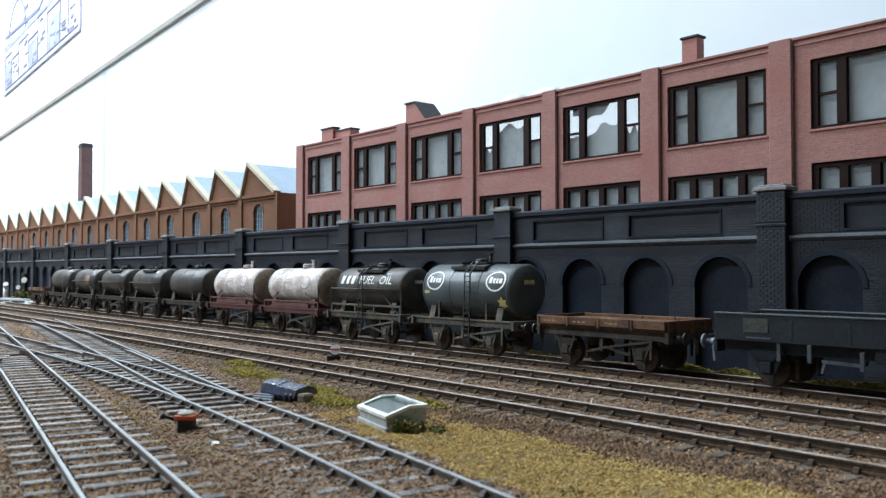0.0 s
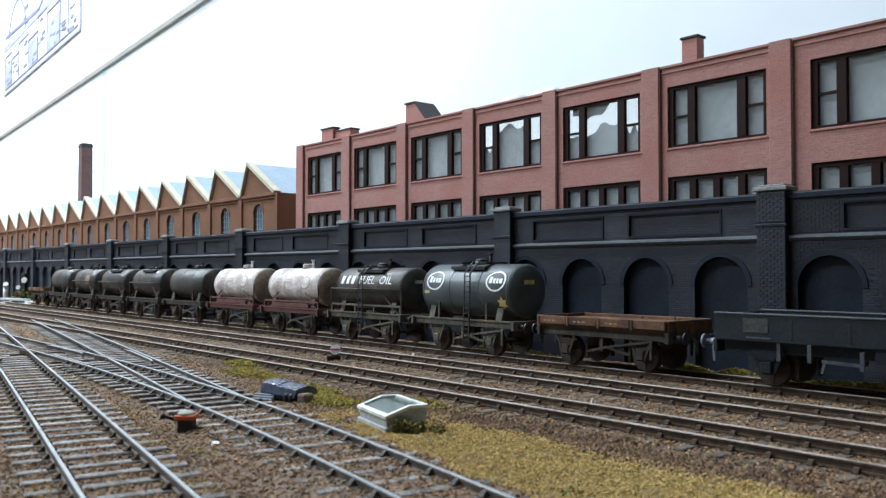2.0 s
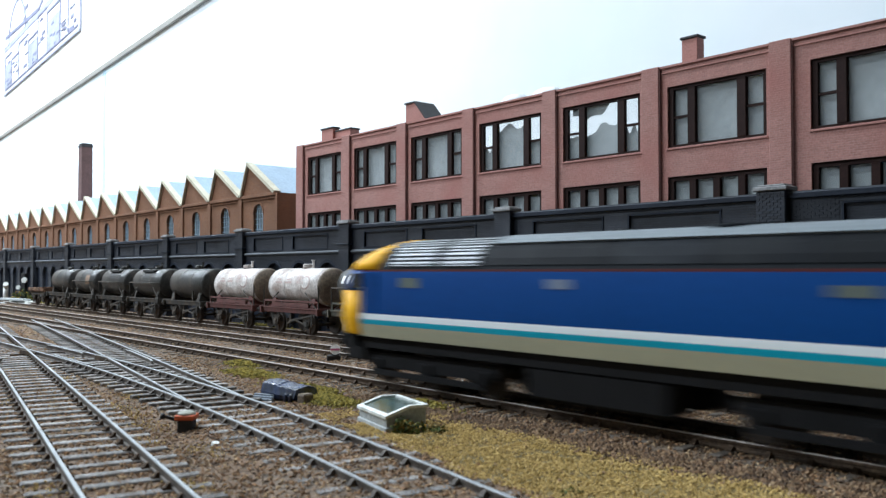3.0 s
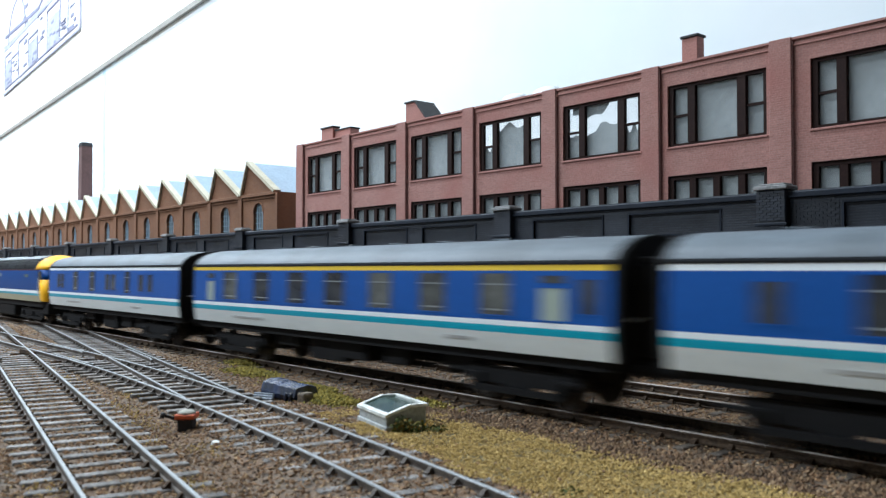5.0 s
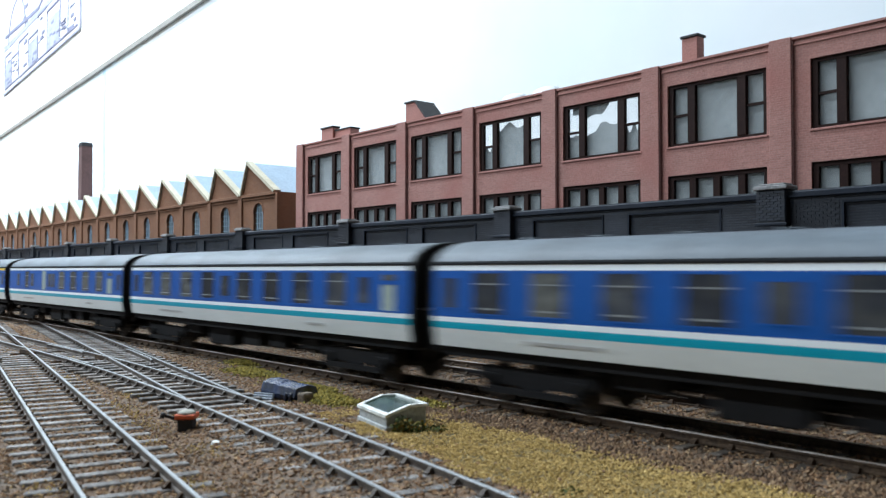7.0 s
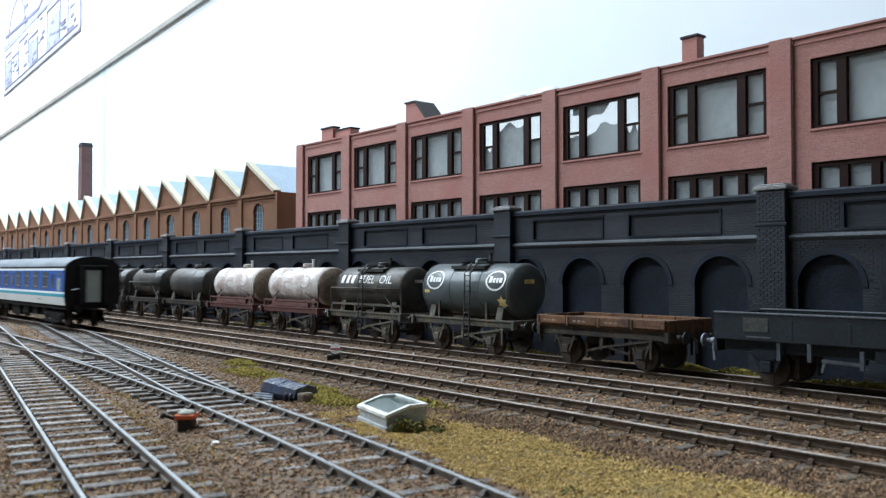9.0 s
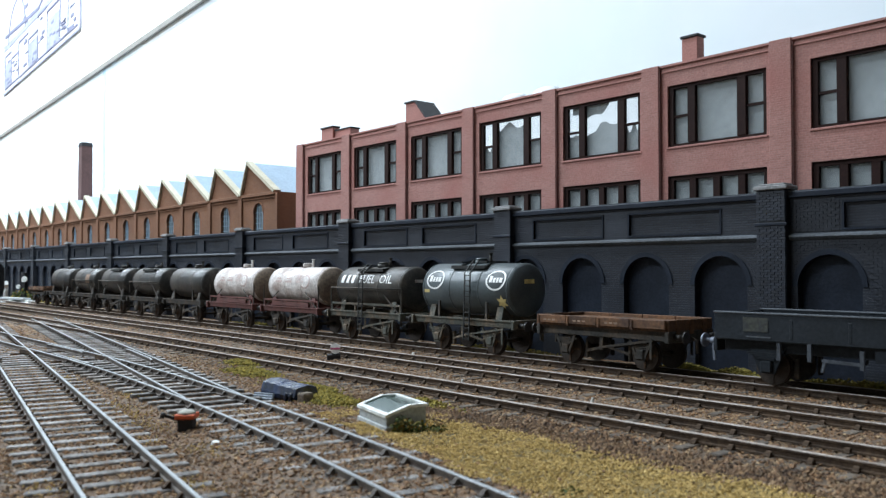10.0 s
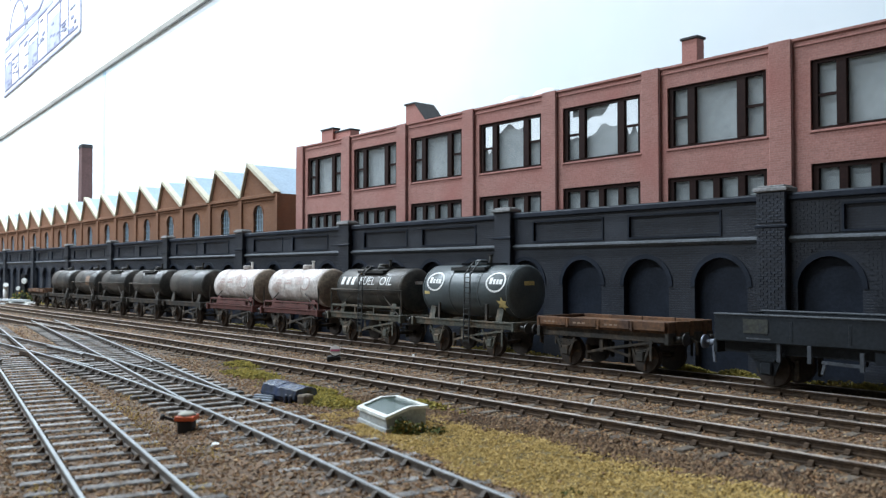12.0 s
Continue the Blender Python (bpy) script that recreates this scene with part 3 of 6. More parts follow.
    for i, x in enumerate(pil):
        bm = B()
        box(bm, x - 5, x + 5, FY - 1.7, FY + 1, 0, zt + 1.2, 0.2)
        p = part("pilaster", bm, RED_BRICK, t)
        # Thin darker strip paints the shadow line along the pilaster's right edge.
        bm = B()
        box(bm, x + 5.0, x + 5.5, FY - 1.2, FY + 1, 0, zt - 0.5)
        part("downpipe", bm, SHADOW_RED, p)
    bm = B()
    box(bm, pil[-1] - 4, pil[-1], FY, FY + 34, 0, zt + 1)
    part("end_wall", bm, RED_BRICK, t)
    bm = B()
    box(bm, pil[0], pil[0] + 4, FY, FY + 28, 0, zt + 1)
    part("end_wall", bm, RED_BRICK, t)
    bm = B()
    box(bm, pil[-1], pil[0], FY + 4, FY + 27, zt - 4, zt - 2.5)
    part("roof", bm, BLACK_CAP, t)
    # stacks
    for x0, x1, z1 in ((-231.5, -223.0, 151.5), (-556, -540, 149.0)):
        bm = B()
        box(bm, x0, x1, FY + 5, FY + 11, zt - 3, z1, 0.2)
        s = part("chimney", bm, RED_PLAIN, t)
        bm = B()
        box(bm, x0 - 0.7, x1 + 0.7, FY + 4.3, FY + 11.7, z1, z1 + 1.2, 0.2)
        part("stack_cap", bm, BLACK_CAP, s, "black felt stack cap")
    bm = B()
    box(bm, -540, -519, FY + 7, FY + 15, zt - 3, 146.0, 0.2)
    s = part("stack_annexe", bm, RED_PLAIN, t)
    bm = B()
    box(bm, -540, -518.4, FY + 6.5, FY + 15.6, 146.0, 147.0)
    part("stack_cap", bm, BLACK_CAP, s)
    bm = B()
    prism(bm, [(-449, zt - 3), (-449, 153), (-439, 153), (-423, zt - 3)], "y", FY + 5, FY + 20)
    s = part("stair_head", bm, RED_PLAIN, t)
    bm = B()
    prism(bm, [(-450, 153), (-450, 154), (-438.4, 154), (-421.5, zt - 2.2), (-422.5, zt - 3), (-439, 153)], "y", FY + 4.2, FY + 21)
    part("stair_head_roof", bm, BLACK_CAP, s, "dark slate sloping roof")
    for x in (-352, -326):
        bm = B()
        strip(bm, [[(x + r * math.cos(q), FY + 12 + 0.5 * r * math.sin(q), z) for q in [math.pi * j / 8 for j in range(16)]] for r, z in ((11, zt - 3), (11, 142.0), (8, 144.2), (4, 145.2))])
        part("skylight", bm, WHITE_DOME, t, "white domed roof light")


factory()


# ---- saw-tooth sheds ----
def saw_tooth():
    t = thing("saw_tooth_shed", -1000, FY, 0, "row of orange brick workshops with a saw-tooth roof", "workshop")
    t.matrix_world = pose(0, 0, 0)
    x1 = -617.0
    n = 20
    for k in range(n):
        b = x1 - 62.9 * k
        a = b - 62.9
        c = (a + b) / 2
        r, zs, hw = 8.6, 88.6, 8.6
        arc = [(c + r * math.cos(q), zs + r * math.sin(q)) for q in [math.pi * j / 8 for j in range(9)]]
        bm = B()
        prism(bm, [(a, 0), (c - hw, 0), ] + arc[::-1] + [(c + hw, 0), (b, 0), (b, 104.5), (a, 104.5)], "y", FY, FY + 4)
        part("wall_bay", bm, ORANGE_BRICK, t)
        bm = B()
        prism(bm, [(a + 0.6, 104.5), (a + 13.8, 132.6), (b - 0.6, 104.5)], "y", FY, FY + 3)
        part("gable", bm, ORANGE_BRICK, t)
        bm = B()
        prism(bm, [(a, 104.6), (a + 13.6, 134.8), (a + 13.9, 132.2), (a + 1.9, 104.6)], "y", FY - 2.4, FY + 4)
        prism(bm, [(a + 13.6, 134.8), (b, 106.4), (b - 2.6, 104.6), (a + 13.9, 131.6)], "y", FY - 2.4, FY + 4)
        part("bargeboard", bm, CREAM_TRIM, t, "cream bargeboard")
        bm = B()
        prism(bm, [(a + 13.6, 133.6), (b, 105.0), (b - 1.5, 104.2), (a + 13.9, 132.0)], "y", FY + 4, FY + 62)
        prism(bm, [(a, 104.2), (a + 13.6, 133.6), (a + 13.9, 132.0), (a + 1.5, 104.2)], "y", FY + 4, FY + 62)
        part("roof_slope", bm, ROOF_GREY, t, "pale blue-grey roof sheeting")
        bm = B()
        box(bm, a, b, FY - 1.8, FY, 102.6, 105.4, 0.3)
        box(bm, a, b, FY - 1.0, FY, 100.4, 101.4)
        part("cornice", bm, ORANGE_BRICK, t)
        bm = B()
        box(bm, a - 3.2, a + 3.2, FY - 1.5, FY, 0, 102.6)
        part("pilaster", bm, ORANGE_BRICK, t)
        bm = B()
        box(bm, c - hw, c + hw, FY + 2.4, FY + 2.8, 50, 98.2)
        wn = part("window", bm, SASH_PANE, t, "arched multi-pane window")
        bm = B()
        for j in range(-1, 2):
            box(bm, c + j * 4.3 - 0.35, c + j * 4.3 + 0.35, FY + 1.6, FY + 2.4, 50, 98)
        for j in range(10):
            box(bm, c - hw, c + hw, FY + 1.7, FY + 2.4, 52 + 4.6 * j, 52.5 + 4.6 * j)
        part("glazing_grid", bm, ROOF_GREY, wn)
        outer = [(c + (r + 1.3) * math.cos(q), zs + (r + 1.3) * math.sin(q)) for q in [math.pi * j / 8 for j in range(9)]]
        bm = B()
        prism(bm, outer + arc[::-1], "y", FY - 0.5, FY + 0.4)
        part("arch_ring", bm, ORANGE_BRICK, wn)
    bm = B()
    box(bm, x1, x1 + 3.6, FY - 1.5, FY + 62, 0, 104.5)
    part("end_wall", bm, ORANGE_BRICK, t)


saw_tooth()


def tall_chimney():
    t = thing("factory_chimney", -1260, 392, -5, "tall square dark red brick factory chimney", "chimney")
    bm = B()
    strip(bm, [[(sx * h, sy * h, z) for sx, sy in ((-1, -1), (1, -1), (1, 1), (-1, 1))] for h, z in ((8.8, 0), (7.4, 225))], smooth=False)
    part("shaft", bm, TOWER, t)
    bm = B()
    box(bm, -8.1, 8.1, -8.1, 8.1, 224, 227, 0.4)
    box(bm, -7.3, 7.3, -7.3, 7.3, 227, 229.5, 0.4)
    part("cap", bm, BLACK_CAP, t)


tall_chimney()

# ---- backscene, room ----
def slanted(name, x0, x1, off, thick, z0, z1, material, label, category):
    """A board along the back, turned a little from the tracks."""
    k = -0.0552
    bm = B()
    p = [(x0, 425 + off + k * (x0 + 300)), (x1, 425 + off + k * (x1 + 300))]
    prism(bm, [p[0], p[1], (p[1][0], p[1][1] + thick), (p[0][0], p[0][1] + thick)], "z", z0, z1)
    return tagged(linked(name, bm, material), label, category, kind="structure")


BEAD = mat("grey_beading", (0.30, 0.29, 0.26), 0.6, 0, 0.2, 2, 40, 0.1)
slanted("backdrop", -4300, -1477, 0, 5, -9, 388, SKY, "pale blue painted sky backscene board", "backscene")
slanted("trim", -1484, -1470, -0.8, 0.7, -9, 387, mat("blue_joint_tape", (0.50, 0.70, 0.85), 0.8, 0, 0.1, 10, 100, 0), "pale blue tape over the joint of the backscene", "tape")
slanted("backdrop", -1475.5, 3300, 0, 5, -9, 388, SKY, "pale blue painted sky backscene board", "backscene")
slanted("trim", -4300, 3300, -5, 16, 388, 395.5, BEAD, "grey beading along the top of the backscene", "beading")
slanted("wall_north", -4400, 3400, 14, 40, -1000, 1300, ROOMWALL, "white painted room wall above the backscene", "wall")
# Unseen walls and ceiling close the room, kept dull to cut bounced light.
for nm, x0, x1, y0, y1, z0, z1 in (("wall_west", -4440, -4400, -1800, 760, -1000, 1300), ("wall_east", 3400, 3440, -1800, 760, -1000, 1300), ("wall_south", -4400, 3400, -1840, -1800, -1000, 1300)):
    tagged(linked(nm, box(B(), x0, x1, y0, y1, z0, z1), ROOM_DULL), "unseen dull wall added to cut bounced light", "wall", kind="structure")
tagged(linked("ceiling", box(B(), -4440, 3440, -1840, 760, 1300, 1340), ROOM_DULL), "unseen dull ceiling added to cut bounced light", "ceiling", kind="structure")
tagged(linked("floor", box(B(), -4440, 3440, -1840, 760, -1040, -1000), SLEEPER_DARK), "dark floor of the layout room", "floor", kind="structure")


def poster():
    k = -0.0552
    ang = math.degrees(math.atan(k))
    x0 = -2475
    t = thing("wall_print", x0, 425 + 13 + k * (x0 + 300), 512, "pale blue and white line print pinned on the wall", "picture", rz=ang)
    paper = mat("print_paper", (0.72, 0.74, 0.78), 0.6, 0, 0.05, 4, 60, 0)
    ink = mat("print_blue_ink", (0.20, 0.21, 0.30), 0.6, 0, 0.3, 4, 30, 0)
    pale = mat("print_pale_blue", (0.36, 0.38, 0.48), 0.6, 0, 0.2, 4, 40, 0)
    part("print", box(B(), 0, 784, -2, 0, 0, 560), paper, t)
    bm = B()
    box(bm, 0, 784, -3, 0, -3, 1)
    box(bm, -2, 1, -3, 0, 0, 560)
    box(bm, 783, 786, -3, 0, 0, 560)
    box(bm, -2, 786, -3, 0, 558, 561)
    part("frame", bm, pale, t)
    rnd = random.Random(3)
    bm, bp = B(), B()
    x = 20
    while x < 740:
        w = rnd.uniform(60, 150)
        h = rnd.uniform(60, 100)
        w = min(w, 770 - x)
        if rnd.random() < 0.6:
            box(bp, x + 3, x + w - 3, -3, -2, 12, 12 + h * rnd.uniform(0.4, 1.0))
        for a, b, c, d in ((x, x + w, 8, 12), (x, x + w, 12 + h, 17 + h), (x, x + 3, 12, 12 + h)):
            box(bm, a, b, -3.5, -2, c, d)
        for _ in range(5):
            u = rnd.uniform(x, x + w - 20)
            v = rnd.uniform(12, h)
            box(bm, u, u + rnd.uniform(8, 40), -3.6, -2, v, v + rnd.uniform(2, 7))
        x += w + 4
    for q in range(14):
        c0, c1 = math.pi * q / 14, math.pi * (q + 1) / 14
        bar(bm, (170 + 105 * math.cos(c0), -2.8, 120 + 95 * math.sin(c0)), (170 + 105 * math.cos(c1), -2.8, 120 + 95 * math.sin(c1)), 1.4, 6)
    for x0, z0, x1, z1 in ((20, 330, 190, 395), (210, 400, 330, 470), (20, 150, 420, 130), (420, 130, 560, 175), (560, 175, 600, 140), (600, 140, 770, 190)):
        bar(bm, (x0, -2.8, z0), (x1, -2.8, z1), 1.4, 9)
    for _ in range(26):
        u, v = rnd.uniform(20, 720), rnd.uniform(110, 330)
        box(bm, u, u + rnd.uniform(5, 45), -3.4, -2, v, v + rnd.uniform(3, 16))
    box(bp, 590, 775, -3, -2, 120, 330)
    box(bp, 10, 560, -3, -2, 112, 126)
    tagged(part("line_drawing", bm, ink, t), kind="stuff")
    tagged(part("tone_block", bp, pale, t), kind="stuff")


poster()
# ---- wagons in the siding ----
TANK_GREY = mat("dark_grey_tank_paint", (0.075, 0.092, 0.097), 0.38, 0, 0.15, 1, 16, 0.05, (0.050, 0.062, 0.066))
TANK_BLACK = mat("weathered_black_tank_paint", (0.032, 0.031, 0.028), 0.42, 0, 0.3, 1.3, 10, 0.1, (0.080, 0.070, 0.058))
TANK_DUSTY = mat("dusty_grey_tank_paint", (0.030, 0.030, 0.029), 0.42, 0, 0.4, 1.6, 13, 0.12, (0.066, 0.058, 0.050))
TANK_END = mat("grimy_beige_tank_end", (0.27, 0.22, 0.17), 0.55, 0, 0.3, 1.4, 8, 0.1, (0.16, 0.12, 0.095))
TANK_SILVER = mat("grimy_silver_tank_paint", (0.60, 0.565, 0.54), 0.36, 0.0, 0.28, 1.4, 11, 0.1, (0.25, 0.18, 0.15))
# Grimy underframe in two tones: darkened as if shaded, then grey-green lightened as if lit.
UNDER = mat("grimy_shaded_underframe", (0.036, 0.034, 0.030), 0.85, 0, 0.35, 1, 6, 0.2, (0.075, 0.056, 0.040))
UNDER_GREEN_LIT = mat("lit_grey_green_underframe", (0.072, 0.075, 0.062), 0.85, 0, 0.35, 1, 6, 0.2, (0.14, 0.105, 0.072))
UNDER_RED = mat("grimy_red_underframe", (0.11, 0.04, 0.034), 0.8, 0, 0.3, 1, 7, 0.2, (0.09, 0.04, 0.035))
RUST = mat("rusty_wheel", (0.10, 0.062, 0.038), 0.8, 0.1, 0.3, 1, 5, 0.2)
TYRE = mat("dark_wheel", (0.050, 0.038, 0.030), 0.6, 0.3, 0.3, 1, 5, 0.1)
PLANK = mat("red_brown_wagon_planks", (0.118, 0.056, 0.025), 0.75, 0, 0.35, 1.2, 9, 0.3, (0.060, 0.030, 0.018), 0.35)
WAGON_GREY = mat("blue_grey_wagon_paint", (0.013, 0.0175, 0.023), 0.6, 0, 0.3, 1.2, 12, 0.12, (0.009, 0.012, 0.015), spec=0.25)
OLIVE = mat("faded_olive_panel", (0.040, 0.042, 0.034), 0.7, 0, 0.4, 1, 3, 0, (0.021, 0.026, 0.031))
LEVER_GREY = mat("blue_grey_lever_paint", (0.050, 0.058, 0.070), 0.6, 0, 0.3, 1, 5, 0.1)
BUFFER_BLUE = mat("pale_blue_grey_buffer", (0.16, 0.18, 0.22), 0.45, 0.2, 0.2, 1, 5, 0.1)
RUST_PALE = mat("faded_cream_transfer", (0.24, 0.16, 0.11), 0.7, 0, 0.2, 1, 5, 0)
WHITE = mat("white_transfer", (0.72, 0.72, 0.70), 0.6, 0, 0.12, 0.8, 5, 0)
STAR = mat("yellow_transfer", (0.60, 0.48, 0.20), 0.6, 0, 0.15, 0.8, 5, 0)
BUFFER_STEEL = mat("steel_buffer", (0.06, 0.058, 0.056), 0.45, 0.6, 0.25, 1, 5, 0.1)
REDLINE = mat("faded_red_transfer", (0.40, 0.29, 0.26), 0.6, 0, 0.3, 0.8, 4, 0, (0.50, 0.46, 0.43))
BLACK_STEEL = mat("sooty_black_steel", (0.022, 0.023, 0.022), 0.7, 0, 0.3, 1, 5, 0.1)


def wheelset(parent, x, r=6.4, spoked=False, mt=None):
    for s in (-1, 1):
        bm = B()
        rod(bm, (x, s * 8.3, r), (x, s * 9.9, r), r * 0.94, 24)
        rod(bm, (x, s * 7.6, r), (x, s * 8.3, r), r * 1.0, 24)
        w = part("wheel", bm, TYRE, parent)
        bm = B()
        rod(bm, (x, s * 9.9, r), (x, s * 10.3, r), r * 0.35, 12)
        for k in range(8 if spoked else 4):
            a = math.pi * k / (8 if spoked else 4) * 2
            bar(bm, (x + 1.2 * math.cos(a), s * 10.0, r + 1.2 * math.sin(a)), (x + 0.82 * r * math.cos(a), s * 10.0, r + 0.82 * r * math.sin(a)), 0.5, 0.9)
        part("wheel_centre", bm, mt or RUST, w)
    part("axle", rod(B(), (x, -8, r), (x, 8, r), 1.0, 8), UNDER, parent)


def running_gear(t, half, wb, material, frame_z=(13.2, 16.6), yo=12.6, gear=None):
    """Solebars, headstocks, W-irons, axleboxes, springs, brake rigging and buffers."""
    gear = gear or UNDER
    for s in (-1, 1):
        bm = B()
        box(bm, -half + 1, half - 1, s * yo - 0.8, s * yo + 0.8, *frame_z, 0.15)
        box(bm, -half + 1, half - 1, s * (yo + 0.9) - 0.5, s * (yo + 0.9) + 0.5, frame_z[1] - 0.7, frame_z[1])
        part("solebar", bm, material, t)
        for x in (-wb / 2, wb / 2):
            bm = B()
            for d in (-1, 1):
                bar(bm, (x + d * 5.2, s * yo, 13.4), (x + d * 1.6, s * yo, 4.6), 0.5, 1.0)
            bar(bm, (x - 2, s * yo, 4.4), (x + 2, s * yo, 4.4), 0.5, 0.9)
            part("w_iron", bm, gear, t)
            bm = B()
            box(bm, x - 1.8, x + 1.8, s * yo - 0.9, s * yo + 1.6, 4.8, 8.6, 0.4)
            part("axlebox", bm, gear, t)
            bm = B()
            for j in range(4):
                box(bm, x - 6 + j * 1.2, x + 6 - j * 1.2, s * yo - 0.2, s * yo + 1.3, 9.4 + 0.7 * (3 - j) - 0.7, 9.9 + 0.7 * (3 - j) - 0.7)
            part("leaf_spring", bm, gear, t)
            bm = B()
            box(bm, x + (7.4 if x < 0 else -8.8), x + (8.8 if x < 0 else -7.4), s * 8.2 - 0.9, s * 8.2 + 0.9, 3, 9.5, 0.3)
            part("brake_shoe", bm, gear, t)
        bm = B()
        bar(bm, (-wb / 2 + 8, s * 9, 6), (0, s * 9.6, 8.6), 0.6, 1.0)
        bar(bm, (wb / 2 - 8, s * 9, 6), (0, s * 9.6, 8.6), 0.6, 1.0)
        bar(bm, (0, s * yo, 13.2), (0, s * yo, 7.2), 0.5, 1.6)
        bar(bm, (0, s * (yo + 0.8), 8.4), (half - 7, s * (yo + 1.0), 12.6), 0.5, 0.9)
        bar(bm, (half - 8, s * (yo + 1.0), 13.2), (half - 8, s * (yo + 1.0), 5.5), 0.5, 1.0)
        part("brake_gear", bm, gear, t)
    for s in (-1, 1):
        bm = B()
        box(bm, s * half - 0.9, s * half + 0.9, -15.2, 15.2, frame_z[0] - 0.6, frame_z[1] + 0.2, 0.2)
        part("headstock", bm, material, t)
        for y in (-10.8, 10.8):
            bm = B()
            rod(bm, (s * (half + 0.9), y, 14.2), (s * (half + 4.0), y, 14.2), 1.25, 12, 1.0)
            rod(bm, (s * (half + 4.0), y, 14.2), (s * (half + 5.4), y, 14.2), 0.7, 10)
            rod(bm, (s * (half + 5.2), y, 14.2), (s * (half + 5.9), y, 14.2), 2.3, 16)
            part("buffer", bm, BUFFER_STEEL, t)
        bm = B()
        bar(bm, (s * (half + 0.8), 0, 13.6), (s * (half + 3.2), 0, 12.4), 0.8, 0.9)
        bar(bm, (s * (half + 3.2), 0, 12.4), (s * (half + 3.4), 0, 7.6), 0.9, 0.8)
        part("coupling", bm, UNDER, t)
    for x in (-wb / 2, wb / 2):
        wheelset(t, x)


def patch(bm, r, zc, x0, x1, a0, a1, off=0.12, n=4):
    """A patch on the near side of a drum; angles in degrees up from the middle of its side."""
    va = [[bm.verts.new((x, -(r + off) * math.cos(radians(a0 + (a1 - a0) * i / n)), zc + (r + off) * math.sin(radians(a0 + (a1 - a0) * i / n)))) for i in range(n + 1)] for x in (x0, x1)]
    for i in range(n):
        bm.faces.new((va[0][i], va[1][i], va[1][i + 1], va[0][i + 1]))


def roundel(bm, r, zc, cx, ca, rx, ra, inner, off=0.14):
    n = 28
    rings = []
    for k in (1.0, inner):
        rings.append([bm.verts.new((cx + rx * k * math.cos(q), -(r + off) * math.cos(radians(ca + ra * k * math.sin(q))), zc + (r + off) * math.sin(radians(ca + ra * k * math.sin(q))))) for q in [2 * math.pi * i / n for i in range(n)]])
    for i in range(n):
        bm.faces.new((rings[0][i], rings[0][(i + 1) % n], rings[1][(i + 1) % n], rings[1][i]))


def wrapped_text(word, r, zc, x0, x1, a0, a1, off=0.16):
    """A word laid round the near side of a barrel between x0 and x1, angles a0 and a1."""
    cu = bpy.data.curves.new("word", "FONT")
    cu.body, cu.resolution_u = word, 2
    ob = bpy.data.objects.new("word", cu)
    me = bpy.data.meshes.new_from_object(ob)
    bpy.data.objects.remove(ob)
    bm = B()
    bm.from_mesh(me)
    bpy.data.meshes.remove(me)
    xs, ys = [v.co.x for v in bm.verts], [v.co.y for v in bm.verts]
    lo, hi, yb, yt = min(xs), max(xs), min(ys), max(ys)
    for k in range(1, 6):
        bmesh.ops.bisect_plane(bm, geom=bm.verts[:] + bm.edges[:] + bm.faces[:], plane_co=(0, yb + (yt - yb) * k / 6, 0), plane_no=(0, 1, 0))
    for v in bm.verts:
        a = radians(a0 + (a1 - a0) * (v.co.y - yb) / (yt - yb))
        v.co = (x0 + (x1 - x0) * (v.co.x - lo) / (hi - lo), -(r + off) * math.cos(a), zc + (r + off) * math.sin(a))
    return bm


